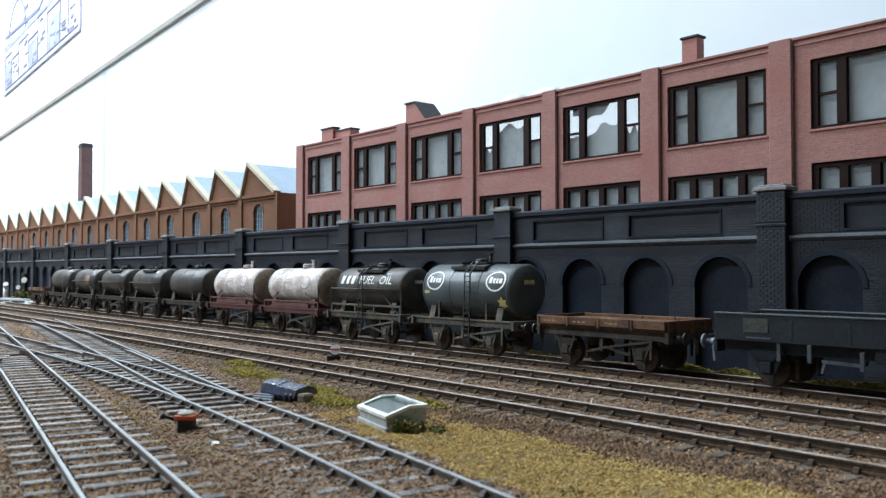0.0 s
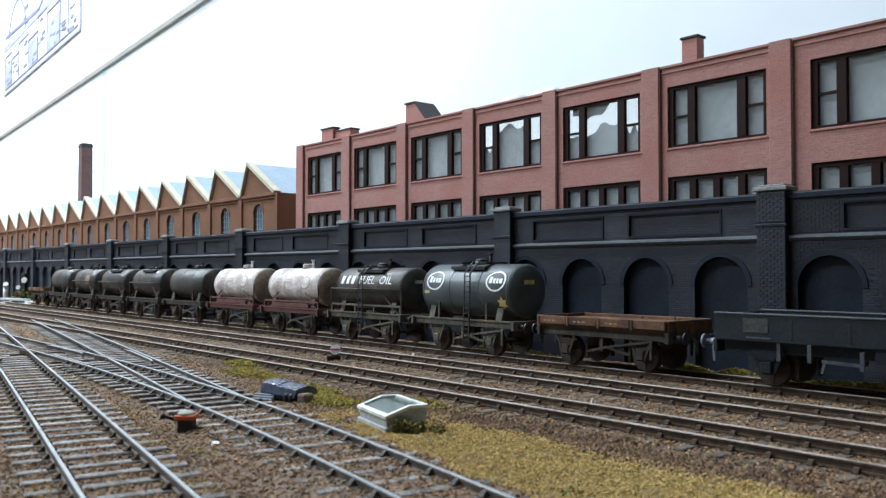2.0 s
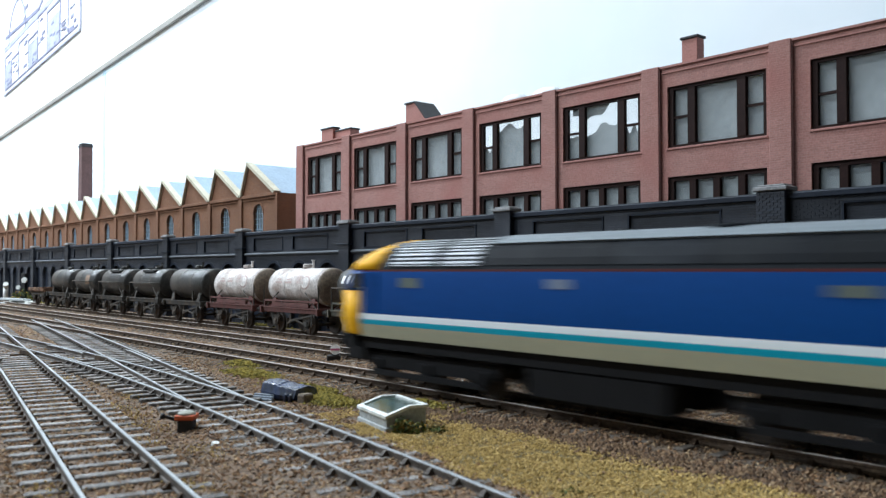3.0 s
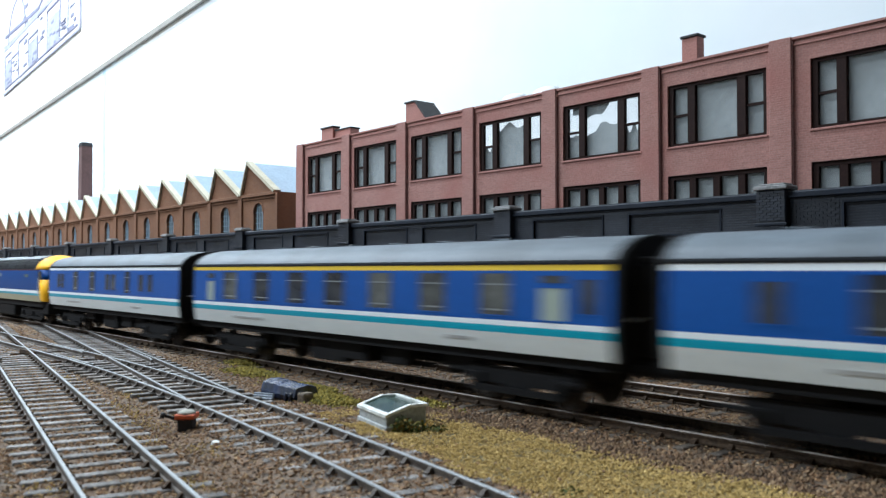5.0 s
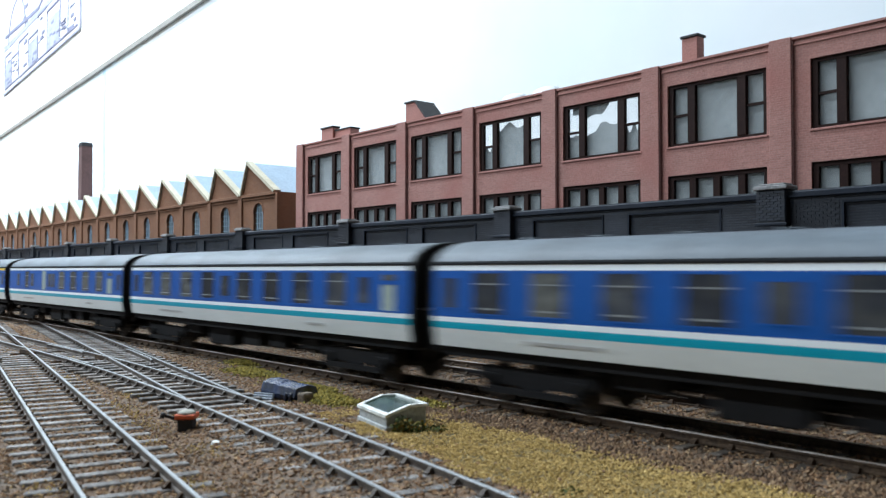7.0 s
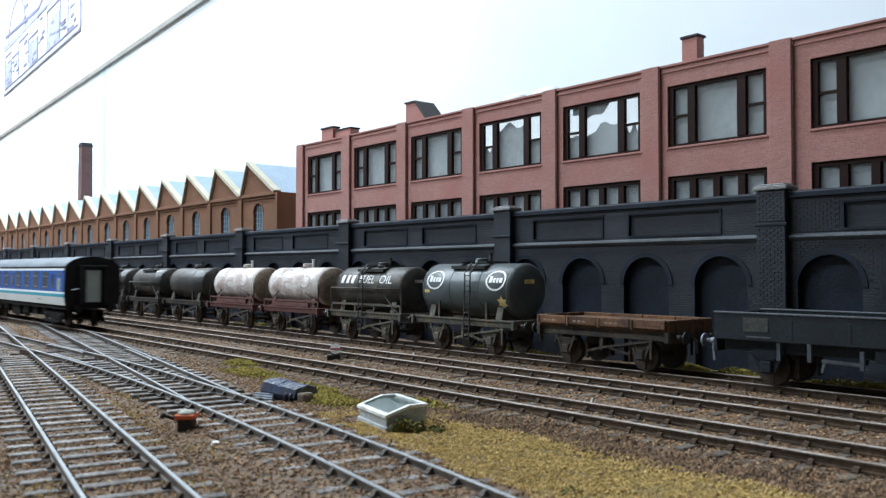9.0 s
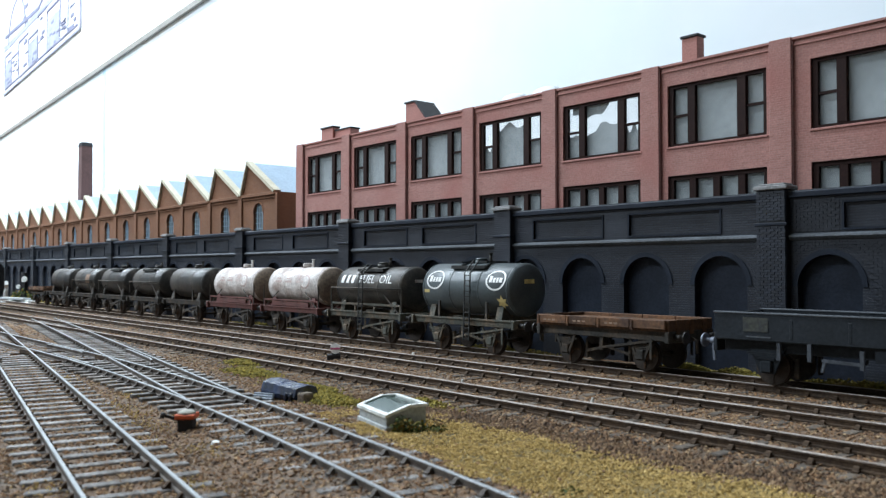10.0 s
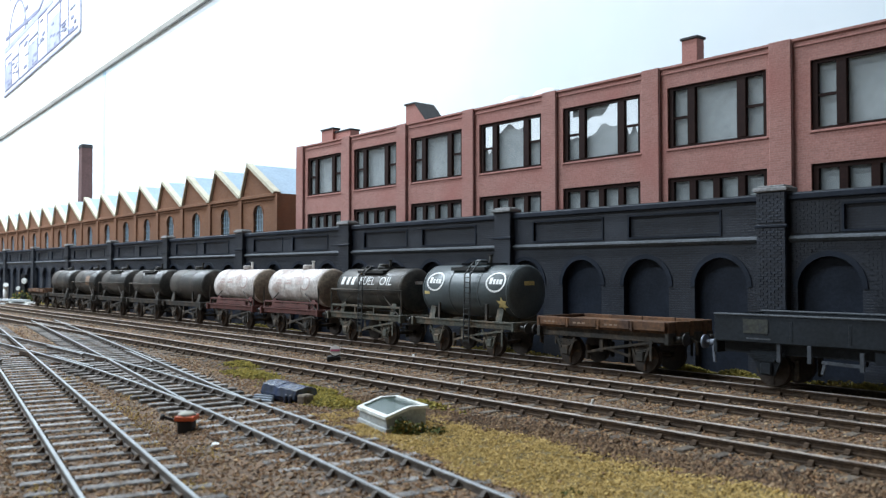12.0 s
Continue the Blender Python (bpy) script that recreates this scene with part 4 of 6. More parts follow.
def tank_wagon(x, label, paint, under, kind, half=34.5):
    t = thing("tank_wagon", x, TRACK_Y["c"], 0, label, "tank wagon", "tank wagons in the siding")
    r, zc, hl = (12.5, 30.3, 31.0) if kind == "roundel" else (11.7, 29.6, 30.4)
    running_gear(t, half, 38, under, gear=UNDER_GREEN_LIT if under is UNDER_GREEN_LIT else UNDER)
    prof = [(-hl - 1.6, 0.1), (-hl - 1.3, r * 0.55), (-hl - 0.4, r * 0.92), (-hl + 0.4, r), (-hl / 3, r), (hl / 3, r), (hl - 0.4, r), (hl + 0.4, r * 0.92), (hl + 1.3, r * 0.55), (hl + 1.6, 0.1)]
    n = 40
    bm = B()
    strip(bm, [[(px, pr * math.cos(2 * math.pi * i / n), zc + pr * math.sin(2 * math.pi * i / n)) for i in range(n)] for px, pr in prof])
    if kind == "silver":
        for f in bm.faces:
            f.material_index = 1 if abs(f.calc_center_median().x) > hl - 0.5 else 0
    drum = part("tank_barrel", bm, [paint, TANK_END] if kind == "silver" else paint, t)
    for xs in (-hl + 1.2, -hl / 3, hl / 3, hl - 1.2):
        bm = B()
        strip(bm, [[(xs + dx, rr * math.cos(2 * math.pi * i / n), zc + rr * math.sin(2 * math.pi * i / n)) for i in range(n)] for dx, rr in ((-0.35, r), (-0.35, r + 0.12), (0.35, r + 0.12), (0.35, r))], caps=False)
        part("lap_joint", bm, paint, drum)
    for xs in (-24, 24):
        bm = B()
        prism(bm, [(-12, 16.4), (12, 16.4), (10.5, 22.5), (6, 18.9), (0, 17.6), (-6, 18.9), (-10.5, 22.5)], "x", xs - 2, xs + 2)
        part("saddle", bm, under, t)
    for s in (-1, 1):
        bm = B()
        if kind in ("roundel", "plain"):
            box(bm, s * 17 - 0.7, s * 17 + 0.7, -13.2, -12.2, 16.4, 24.5)
        else:
            rod(bm, (s * (half - 3), -13, 16), (s * (hl - 14), -11.9, 26), 0.35, 6)
            rod(bm, (s * (half - 1), -13, 16), (s * (half - 1), -13, 29.5), 0.5, 6)
        part("stay", bm, UNDER, t)
    bm = B()
    rod(bm, (-half + 1, -13.1, 29.5), (half - 1, -13.1, 29.5), 0.42, 8)
    if kind not in ("plain", "roundel", "silver"):
        part("tie_rail", bm, UNDER, t)
    else:
        bm.free()
    if kind in ("lettered", "silver"):
        for s in (-1, 1):
            part("cradle_beam", bar(B(), (-half + 2, s * 12.9, 20.6), (half - 2, s * 12.9, 20.6), 0.8, 1.0), under, t)
            for x0 in (-half + 2, -9, 9, half - 2):
                part("cradle_post", bar(B(), (x0, s * 12.9, 16.4), (x0, s * 12.9, 20.2), 0.8, 0.9), under, t)
    # filler dome and valves
    bm = B()
    rod(bm, (0, 0, zc + r - 0.8), (0, 0, zc + r + 2.0), 3.4, 18, 3.2)
    rod(bm, (0, 0, zc + r + 2.0), (0, 0, zc + r + 2.7), 3.5, 18, 2.4)
    part("filler_lid", bm, paint, t)
    bm = B()
    rod(bm, (6.5, 0, zc + r - 0.5), (6.5, 0, zc + r + 4.6), 0.8, 10)
    rod(bm, (6.5, 0, zc + r + 4.6), (6.5, 0, zc + r + 5.2), 1.3, 10)
    part("valve", bm, paint if kind == "silver" else UNDER, t)
    if kind in ("roundel", "lettered", "walkway"):
        bm = B()
        box(bm, -12, 12, -9.4, -5, zc + r - 2.6, zc + r - 1.0)
        box(bm, -10, 10, 5, 9, zc + r - 2.1, zc + r - 1.3)
        box(bm, -11, -7, -7, 7, zc + r + 0.3, zc + r + 1.0)
        box(bm, 7, 11, -7, 7, zc + r + 0.3, zc + r + 1.0)
        part("walkway", bm, BLACK_STEEL, t)
    if kind in ("roundel", "lettered"):
        lad = new("ladder")
        lad.parent = t
        lx = 5.5 if kind == "roundel" else -1.5
        for s in (-1.9, 1.9):
            bm = B()
            bar(bm, (lx + s, -15.4, 6), (lx + s, -14.4, zc + 8), 0.5, 0.5)
            bar(bm, (lx + s, -14.4, zc + 8), (lx + s, -8.5, zc + r + 1.5), 0.5, 0.5)
            part("stile", bm, BLACK_STEEL, lad)
        for k in range(13):
            z = 7 + 2.5 * k
            bm = B()
            bar(bm, (lx - 1.9, -15.35 + 0.04 * k, z), (lx + 1.9, -15.35 + 0.04 * k, z), 0.45, 0.45)
            part("rung", bm, BLACK_STEEL, lad)
    if kind == "roundel":
        for cx in (-21.3, 22.0):
            bm = B()
            roundel(bm, r, zc, cx, 22, 6.6, 23.5, 0.84)
            part("roundel_ring", bm, WHITE, drum, "white oval ring transfer")
            for dx, w in ((-3.3, 2.0), (-1.0, 1.5), (1.1, 1.5), (3.3, 2.0)):
                bm = B()
                patch(bm, r, zc, cx + dx - w / 2, cx + dx + w / 2, 16, 27 if dx > -3 else 31)
                part("roundel_bar", bm, WHITE, drum)
        bm = B()
        c = bm.verts.new((26.0, -(r + 0.15) * math.cos(radians(-27)), zc + (r + 0.15) * math.sin(radians(-27))))
        ring = []
        for i in range(12):
            rr = 3.6 if i % 2 == 0 else 1.9
            a = radians(-27 + rr * math.cos(math.pi * i / 6) * 4.6)
            ring.append(bm.verts.new((26.0 + rr * math.sin(math.pi * i / 6), -(r + 0.15) * math.cos(a), zc + (r + 0.15) * math.sin(a))))
        for i in range(12):
            bm.faces.new((c, ring[i], ring[(i + 1) % 12]))
        part("star_plate", bm, STAR, drum, "yellow star-shaped transfer")
        bm = B()
        patch(bm, r, zc, -29, -25, -9, -2)
        part("small_label", bm, STAR, drum)
        for k in range(4):
            bm = B()
            box(bm, hl + 1.35, hl + 1.75, -3.5 + 1.7 * k, -2.2 + 1.7 * k, zc + 3, zc + 5)
            part("end_number", bm, STAR, t)
    if kind == "lettered":
        xx = -26
        for k, w in enumerate((4.2, 3.6, 4.2)):
            if w:
                bm = B()
                patch(bm, r, zc, xx + 0.1, xx + w * 0.75, 13, 37)
                part("transfer_bar", bm, WHITE, drum)
            xx += (w or 3.0) + 1.1
        part("lettering", wrapped_text("FUEL", r, zc, -7.6, 6.6, 13, 37), WHITE, drum, "worn white lettering")
        part("lettering", wrapped_text("OIL", r, zc, 11.0, 22.5, 13, 37), WHITE, drum, "worn white lettering")
        for x0, w in ((-17, 6), (2, 4), (16, 4)):
            bm = B()
            patch(bm, r, zc, x0, x0 + w, -16, -7)
            part("transfer_bar", bm, TANK_DUSTY, drum)
        bm = B()
        box(bm, hl + 1.35, hl + 1.75, -2.5, 2.5, zc + 3.2, zc + 4.8)
        part("end_label", bm, TANK_SILVER, t)
    if kind == "silver":
        for x0 in (-21, -9, 5):
            bm = B()
            patch(bm, r, zc, x0, x0 + 8, 10, 17)
            patch(bm, r, zc, x0 + 1, x0 + 6, 21, 26)
            part("transfer_bar", bm, REDLINE, drum)
        bm = B()
        roundel(bm, r, zc, 15, 14, 5.5, 22, 0.8)
        part("transfer_ring", bm, REDLINE, drum)
        for s in (-1, 1):
            bm = B()
            box(bm, -22, 22, s * 12.9 - 0.4, s * 12.9 + 0.4, 17.0, 19.6)
            part("side_plate", bm, UNDER_RED, t)
    if kind == "walkway":
        bm = B()
        patch(bm, r, zc, 4, 16, 20, 48)
        part("bare_patch", bm, TANK_DUSTY, drum)
    if kind == "patched":
        bm = B()
        patch(bm, r, zc, 4, 15, -14, 30)
        part("pale_patch", bm, RUST_PALE, drum, "dull tan stained patch")
    return t


# The two nearest wagons take the lit underframe tone, the last five the shaded.
TANKS = ((-301.0, "dark grey oil tank wagon with white oval roundels", TANK_GREY, UNDER_GREEN_LIT, "roundel"),
         (-382.2, "black oil tank wagon with worn white lettering", TANK_BLACK, UNDER_GREEN_LIT, "lettered"),
         (-463.4, "grimy silver tank wagon on a red underframe", TANK_SILVER, UNDER_RED, "silver"),
         (-544.6, "grimy silver tank wagon on a faded red underframe", TANK_SILVER, UNDER_RED, "silver"),
         (-625.8, "plain dusty black tank wagon", TANK_DUSTY, UNDER, "plain"),
         (-707.0, "weathered dark tank wagon with a dark walkway", TANK_DUSTY, UNDER, "walkway"),
         (-788.2, "weathered black tank wagon with a roof walkway", TANK_DUSTY, UNDER, "walkway"),
         (-869.4, "weathered black tank wagon with a tan stain", TANK_DUSTY, UNDER, "patched"),
         (-950.6, "plain weathered black tank wagon", TANK_DUSTY, UNDER, "plain"))
for args in TANKS:
    tank_wagon(*args, half=36.0 if args[4] == "roundel" else 34.5)


def flat_wagon(x, half, label, planks=4):
    t = thing("flat_wagon", x, TRACK_Y["c"], 0, label, "flat wagon", "open wagons in the siding")
    running_gear(t, half, 38, UNDER, (12.6, 16.2), 12.8)
    part("floor", box(B(), -half + 0.8, half - 0.8, -14.6, 14.6, 16.2, 18.4), PLANK, t)
    for k in range(11):
        x0 = -half + 0.6 + k * (2 * half - 1.2) / 11
        bm = B()
        box(bm, x0 + 0.1, x0 + (2 * half - 1.2) / 11 - 0.1, -14.6, 14.6, 18.4, 19.2, 0.1)
        part("plank", bm, PLANK, t)
    for s in (-1, 1):
        for k in range(planks):
            x0 = -half + k * 2 * half / planks
            bm = B()
            box(bm, x0 + 0.15, x0 + 2 * half / planks - 0.15, s * 15.4 - 0.7, s * 15.4 + 0.7, 17.2, 20.6, 0.15)
            p = part("side_plank", bm, PLANK, t)
            bm = B()
            box(bm, x0 + 0.4, x0 + 1.4, s * 16.2 - 0.25, s * 16.2 + 0.25, 16.6, 20.5)
            part("strap", bm, PLANK, p)
            if s < 0 and k in (0, 1, 2):
                for j in range(3):
                    bm = B()
                    box(bm, x0 + 4 + 2.4 * j, x0 + 5.6 + 2.4 * j, -16.16, -16.1, 18.2, 18.9)
                    part("transfer_bar", bm, RUST_PALE, p)
        bm = B()
        box(bm, s * half - 0.7, s * half + 0.7, -14.6, 14.6, 16.4, 20.6, 0.15)
        part("end_plank", bm, PLANK, t)
        for y in (-9, 0, 9):
            bm = B()
            box(bm, s * (half + 0.7) - 0.4, s * (half + 0.7) + 0.4, y - 1.2, y + 1.2, 15, 20.7)
            part("end_stanchion", bm, PLANK, t)
    return t


flat_wagon(-216.5, 32.5, "rust-brown one-plank flat wagon with a low side")
flat_wagon(-1026, 30, "low dull brown flat wagon at the end of the tanks")


def long_open_wagon():
    half = 58.0
    t = thing("open_wagon", -163 + half, TRACK_Y["c"], 0, "blue-grey steel plate wagon with low sides", "open wagon", "open wagons in the siding")
    part("floor", box(B(), -half, half, -16, 16, 15.2, 16.4), WAGON_GREY, t)
    axles = (-half + 18, half - 18)
    for s in (-1, 1):
        part("side", box(B(), -half, half, s * 16 - 0.6, s * 16 + 0.6, 15.6, 24.5, 0.15), WAGON_GREY, t)
        part("top_rail", box(B(), -half - 0.3, half + 0.3, s * 16 - 0.9, s * 16 + 0.9, 24.5, 25.2, 0.2), PALE_TRIM, t)
        part("solebar", box(B(), -half + 2, half - 2, s * 12.6 - 0.7, s * 12.6 + 0.7, 11.6, 15.2, 0.15), WAGON_GREY, t)
        part("end", box(B(), s * half - 0.6, s * half + 0.6, -15.4, 15.4, 15.0, 24.5, 0.15), WAGON_GREY, t)
        part("headstock", box(B(), s * (half + 0.8) - 0.8, s * (half + 0.8) + 0.8, -15, 15, 11, 15.6, 0.2), WAGON_GREY, t)
        for x in np.arange(-half + 28, half - 20, 19.0):
            part("door_strap", box(B(), x - 0.5, x + 0.5, s * 16.55 - 0.15, s * 16.55 + 0.2, 16.6, 23.0, 0.1), WAGON_GREY, t)
        for x in axles:
            bm = B()
            prism(bm, [(x - 6.5, 13.2), (x + 6.5, 13.2), (x + 2.6, 4.4), (x - 2.6, 4.4)], "y", s * 13.4 - 0.35, s * 13.4 + 0.35)
            part("w_iron", bm, WAGON_GREY, t)
            part("axlebox", box(B(), x - 2.0, x + 2.0, s * 14.2 - 0.8, s * 14.2 + 0.8, 4.8, 8.8, 0.4), WAGON_GREY, t)
            bm = B()
            for j in range(4):
                box(bm, x - 7 + j * 1.3, x + 7 - j * 1.3, s * 14.1 - 0.6, s * 14.1 + 0.6, 11.0 - 0.6 * j, 11.5 - 0.6 * j)
            part("leaf_spring", bm, WAGON_GREY, t)
            part("spring_hanger", box(B(), x + 4.6, x + 6.0, s * 15.6 - 0.5, s * 15.6 + 0.5, 9.4, 15.6, 0.1), LEVER_GREY, t)
            part("brake_shoe", box(B(), x + (7.2 if x < 0 else -8.6), x + (8.6 if x < 0 else -7.2), s * 8.2 - 0.9, s * 8.2 + 0.9, 3, 10, 0.3), UNDER, t)
        part("door_bumper", box(B(), -half + 33.4, -half + 34.8, s * 16.4 - 0.5, s * 16.4 + 0.5, 9.8, 15.6, 0.1), LEVER_GREY, t)
        bm = B()
        bar(bm, (-half + 38, s * 16.4, 10.6), (-half + 51, s * 16.6, 10.2), 0.6, 1.0)
        bar(bm, (-half + 50.6, s * 16.6, 14.4), (-half + 50.6, s * 16.6, 8.6), 0.6, 1.3)
        bar(bm, (-half + 39, s * 16.4, 10.4), (-half + 38, s * 16.2, 6.8), 0.6, 1.0)
        part("brake_lever", bm, LEVER_GREY, t)
        part("step_plate", box(B(), -half + 54, -half + 58, s * 15.2 - 0.4, s * 15.2 + 0.4, 11.0, 15.4, 0.1), WAGON_GREY, t)
        for y in (-10.8, 10.8):
            bm = B()
            rod(bm, (s * (half + 1.6), y, 14.2), (s * (half + 5), y, 14.2), 1.4, 12, 1.1)
            rod(bm, (s * (half + 5), y, 14.2), (s * (half + 7), y, 14.2), 0.8, 10)
            rod(bm, (s * (half + 7), y, 14.2), (s * (half + 7.8), y, 14.2), 2.5, 16)
            part("buffer", bm, BUFFER_BLUE, t)
        bm = B()
        bar(bm, (s * (half + 1.6), -13, 14.4), (s * (half + 2.6), -13, 12.8), 0.8, 0.8)
        bar(bm, (s * (half + 2.6), -13, 12.8), (s * (half + 2.2), -13, 7.4), 0.8, 0.8)
        part("vacuum_hose", bm, BUFFER_BLUE, t)
    part("faded_panel", box(B(), -half + 11, -half + 20, -16.75, -16.62, 18.6, 23.4), OLIVE, t, "faded olive lettering panel")
    part("transfer_bar", box(B(), -half + 12, -half + 21, -16.75, -16.62, 16.6, 17.1), PALE_TRIM, t)
    for x in axles:
        wheelset(t, x, 6.4, mt=TYRE)


long_open_wagon()

# ---- lineside things ----
CONCRETE = mat("pale_concrete", (0.36, 0.38, 0.38), 0.85, 0, 0.2, 1, 7, 0.2)
WHITE_PAINT = mat("white_painted_wood", (0.66, 0.67, 0.65), 0.6, 0, 0.15, 1, 4, 0.15, (0.45, 0.47, 0.43))
FRAME_GLASS = glass("cold_frame_glass", (0.05, 0.08, 0.065), 0.12, 0.5)
TARP = mat("blue_black_sheet", (0.030, 0.048, 0.105), 0.26, 0, 0.3, 1.5, 6, 0.3, (0.014, 0.018, 0.028), spec=0.6)
SLATE_BOARD = mat("blue_grey_board", (0.19, 0.22, 0.26), 0.6, 0, 0.25, 1, 5, 0.2)
BLACK_IRON = mat("black_iron", (0.02, 0.02, 0.021), 0.6, 0.2, 0.2, 1, 5, 0.1)
ORANGE = mat("orange_red_paint", (0.55, 0.10, 0.03), 0.6, 0, 0.2, 1, 4, 0.1)
GREYTOP = mat("grey_green_lid", (0.30, 0.30, 0.25), 0.7, 0, 0.2, 1, 4, 0.1)
PINK = mat("faded_red_stripe", (0.38, 0.09, 0.16), 0.6, 0, 0.1, 1, 4, 0)


def cold_frame():
    t = thing("cold_frame", -187.5, 141.3, -3.3, "white-rimmed garden cold frame with a glass lid on turf", "cold frame", rz=-13.6)
    w, d = 9.8, 5.75
    z0, z1 = 3.75, 5.9
    for nm, poly, ax, a, b in (("side", [(-d, 0), (d, 0), (d, z1), (0.15 * d, z1), (-d, z0)], "x", w - 1.1, w), ("side", [(-d, 0), (d, 0), (d, z1), (0.15 * d, z1), (-d, z0)], "x", -w, -w + 1.1)):
        part(nm, prism(B(), poly, ax, a, b), CONCRETE, t)
    part("front", box(B(), -w + 1.1, w - 1.1, -d, -d + 1.1, 0, z0), CONCRETE, t)
    part("back", box(B(), -w + 1.1, w - 1.1, d - 1.1, d, 0, z1), CONCRETE, t)
    part("plinth", box(B(), -w - 0.5, w + 0.5, -d - 0.5, d + 0.5, -0.8, 1.2, 0.2), CONCRETE, t)
    for y0, y1, x0, x1 in ((-d - 0.6, -d + 0.7, -w - 0.6, w + 0.6), (d - 0.7, d + 0.6, -w - 0.6, w + 0.6), (-d + 0.7, d - 0.7, -w - 0.6, -w + 0.7), (-d + 0.7, d - 0.7, w - 0.7, w + 0.6)):
        bm = B()
        f = lambda y: z0 + (z1 - z0) * min(1, (y + d) / (1.15 * d))
        ys = [y0] + [y for y in (0, 0.15 * d, 0.3 * d) if y0 < y < y1] + [y1]
        prism(bm, [(y, f(y)) for y in ys] + [(y, f(y) + 0.8) for y in ys[::-1]], "x", x0, x1)
        part("rim", bm, WHITE_PAINT, t, "white painted rim")
    bm = B()
    prism(bm, [(-d + 0.7, z0 + 0.5), (0.15 * d, z1 + 0.2), (d - 0.7, z1 + 0.2), (d - 0.7, z1 + 0.4), (0.15 * d, z1 + 0.4), (-d + 0.7, z0 + 0.7)], "x", -w + 0.7, w - 0.7)
    g = part("glass_lid", bm, FRAME_GLASS, t, "cloudy green glass lid")
    g.visible_shadow = False
    rng = np.random.default_rng(3)
    for k in range(5):
        bm = B()
        x, y = rng.uniform(-7, 7), rng.uniform(-3, 3)
        for j in range(9):
            bar(bm, (x, y, 0.8), (x + rng.uniform(-1.5, 1.5), y + rng.uniform(-1.5, 1.5), rng.uniform(1.8, 2.9)), 0.7, 0.3)
        part("seedling", bm, BUSH, t)
    part("soil", box(B(), -w + 1.1, w - 1.1, -d + 1.1, d - 1.1, 0.1, 1.0), EARTH, t)


cold_frame()


def bush(x, y, r, h, n, seed, label):
    t = thing("bush", x, y, -3.8, label, "bush", "bushes by the cold frame")
    rng = np.random.default_rng(seed)
    bm = B()
    for k in range(4):
        a = rng.uniform(0, 6.28)
        rod(bm, (0, 0, 0), (0.5 * r * math.cos(a), 0.5 * r * math.sin(a), 0.7 * h), 0.25, 5, 0.1)
    part("stems", bm, UNDER, t)
    bm = B()
    for k in range(n):
        u = rng.normal(0, 1, 3)
        u /= np.linalg.norm(u)
        q = rng.uniform(0.4, 1.0) ** 0.5 * (1 + 0.3 * math.sin(3 * math.atan2(u[1], u[0]) + seed))
        p = Vector((u[0] * r * q, u[1] * r * q, h * 0.5 + u[2] * h * 0.5 * q))
        if p.z < 0.2:
            continue
        d, e = Vector(rng.normal(0, 1, 3)).normalized() * (0.45 if r < 10 else 1.6), Vector(rng.normal(0, 1, 3)).normalized() * (0.38 if r < 10 else 1.3)
        vs = [bm.verts.new(p - d), bm.verts.new(p + e), bm.verts.new(p + d), bm.verts.new(p - e)]
        bm.faces.new(vs)
    part("foliage", bm, BUSH, t)


bush(-175.8, 136.4, 2.7, 4.4, 420, 1, "small dark green bush against a cold frame")
bush(-172.0, 138.6, 2.6, 3.6, 300, 2, "small green and orange flowering bush")
bush(-168.6, 142.0, 2.4, 2.4, 200, 4, "low green and orange ground-cover bush")
bush(-106, 123, 3, 1.5, 200, 7, "low dark green weed clump in the turf")
bush(-101, 119, 2.4, 1.4, 160, 9, "low dark green weed clump in the turf")


def relay_case():
    t = thing("sheeted_load", -244.0, 142.0, -3.2, "pile of crates under a dark blue-black sheet", "sheeted load", rz=14)
    t.scale = (0.72, 0.76, 1.0)
    part("crate", box(B(), -10.5, 9, -6, 6, 0, 4.0, 0.4), BLACK_IRON, t)
    part("block", box(B(), 11.5, 16, -7, -1, -0.5, 3.4, 0.5), SLEEPER_DARK, t, "rough brown-grey block")
    for x0, x1, lift in ((-11.5, -2.2, 0.7), (-3.0, 10, 0.0)):
        bm = B()
        n = 12
        rows = []
        for i in range(7):
            x = x0 + (x1 - x0) * i / 6
            ring = []
            for j in range(n + 1):
                y = -7.2 + 14.4 * j / n
                z = 4.8 + lift + 1.1 * math.cos(y * 0.22) - 0.06 * (x - x0) + 0.12 * math.sin(x * 1.3 + y)
                if abs(y) > 6.2:
                    z -= 2.2
                ring.append((x, y, z))
            rows.append(ring + [(x, 6.4, 1.0), (x, -6.4, 1.0)])
        strip(bm, rows, closed=True, caps=True, smooth=False)
        part("sheet", bm, TARP, t, "glossy blue-black sheet")
    for k in range(3):
        o = part("board", box(B(), -5.5, 5.5, -0.8, 0.8, 0, 0.7, 0.1), SLATE_BOARD, t, "pale blue-grey board")
        o.matrix_basis = pose((-8.5 + 1.5 * k) * MM, (-7.6 - 1.9 * k) * MM, (1.6 - 0.5 * k) * MM, 0, 0, 8)
    for s in (4, 7):
        bm = B()
        rod(bm, (s, -6.8, 0.2), (s + 1, -7.3, 3.0), 1.0, 8, 0.7)
        part("bag_corner", bm, TARP, t)


relay_case()


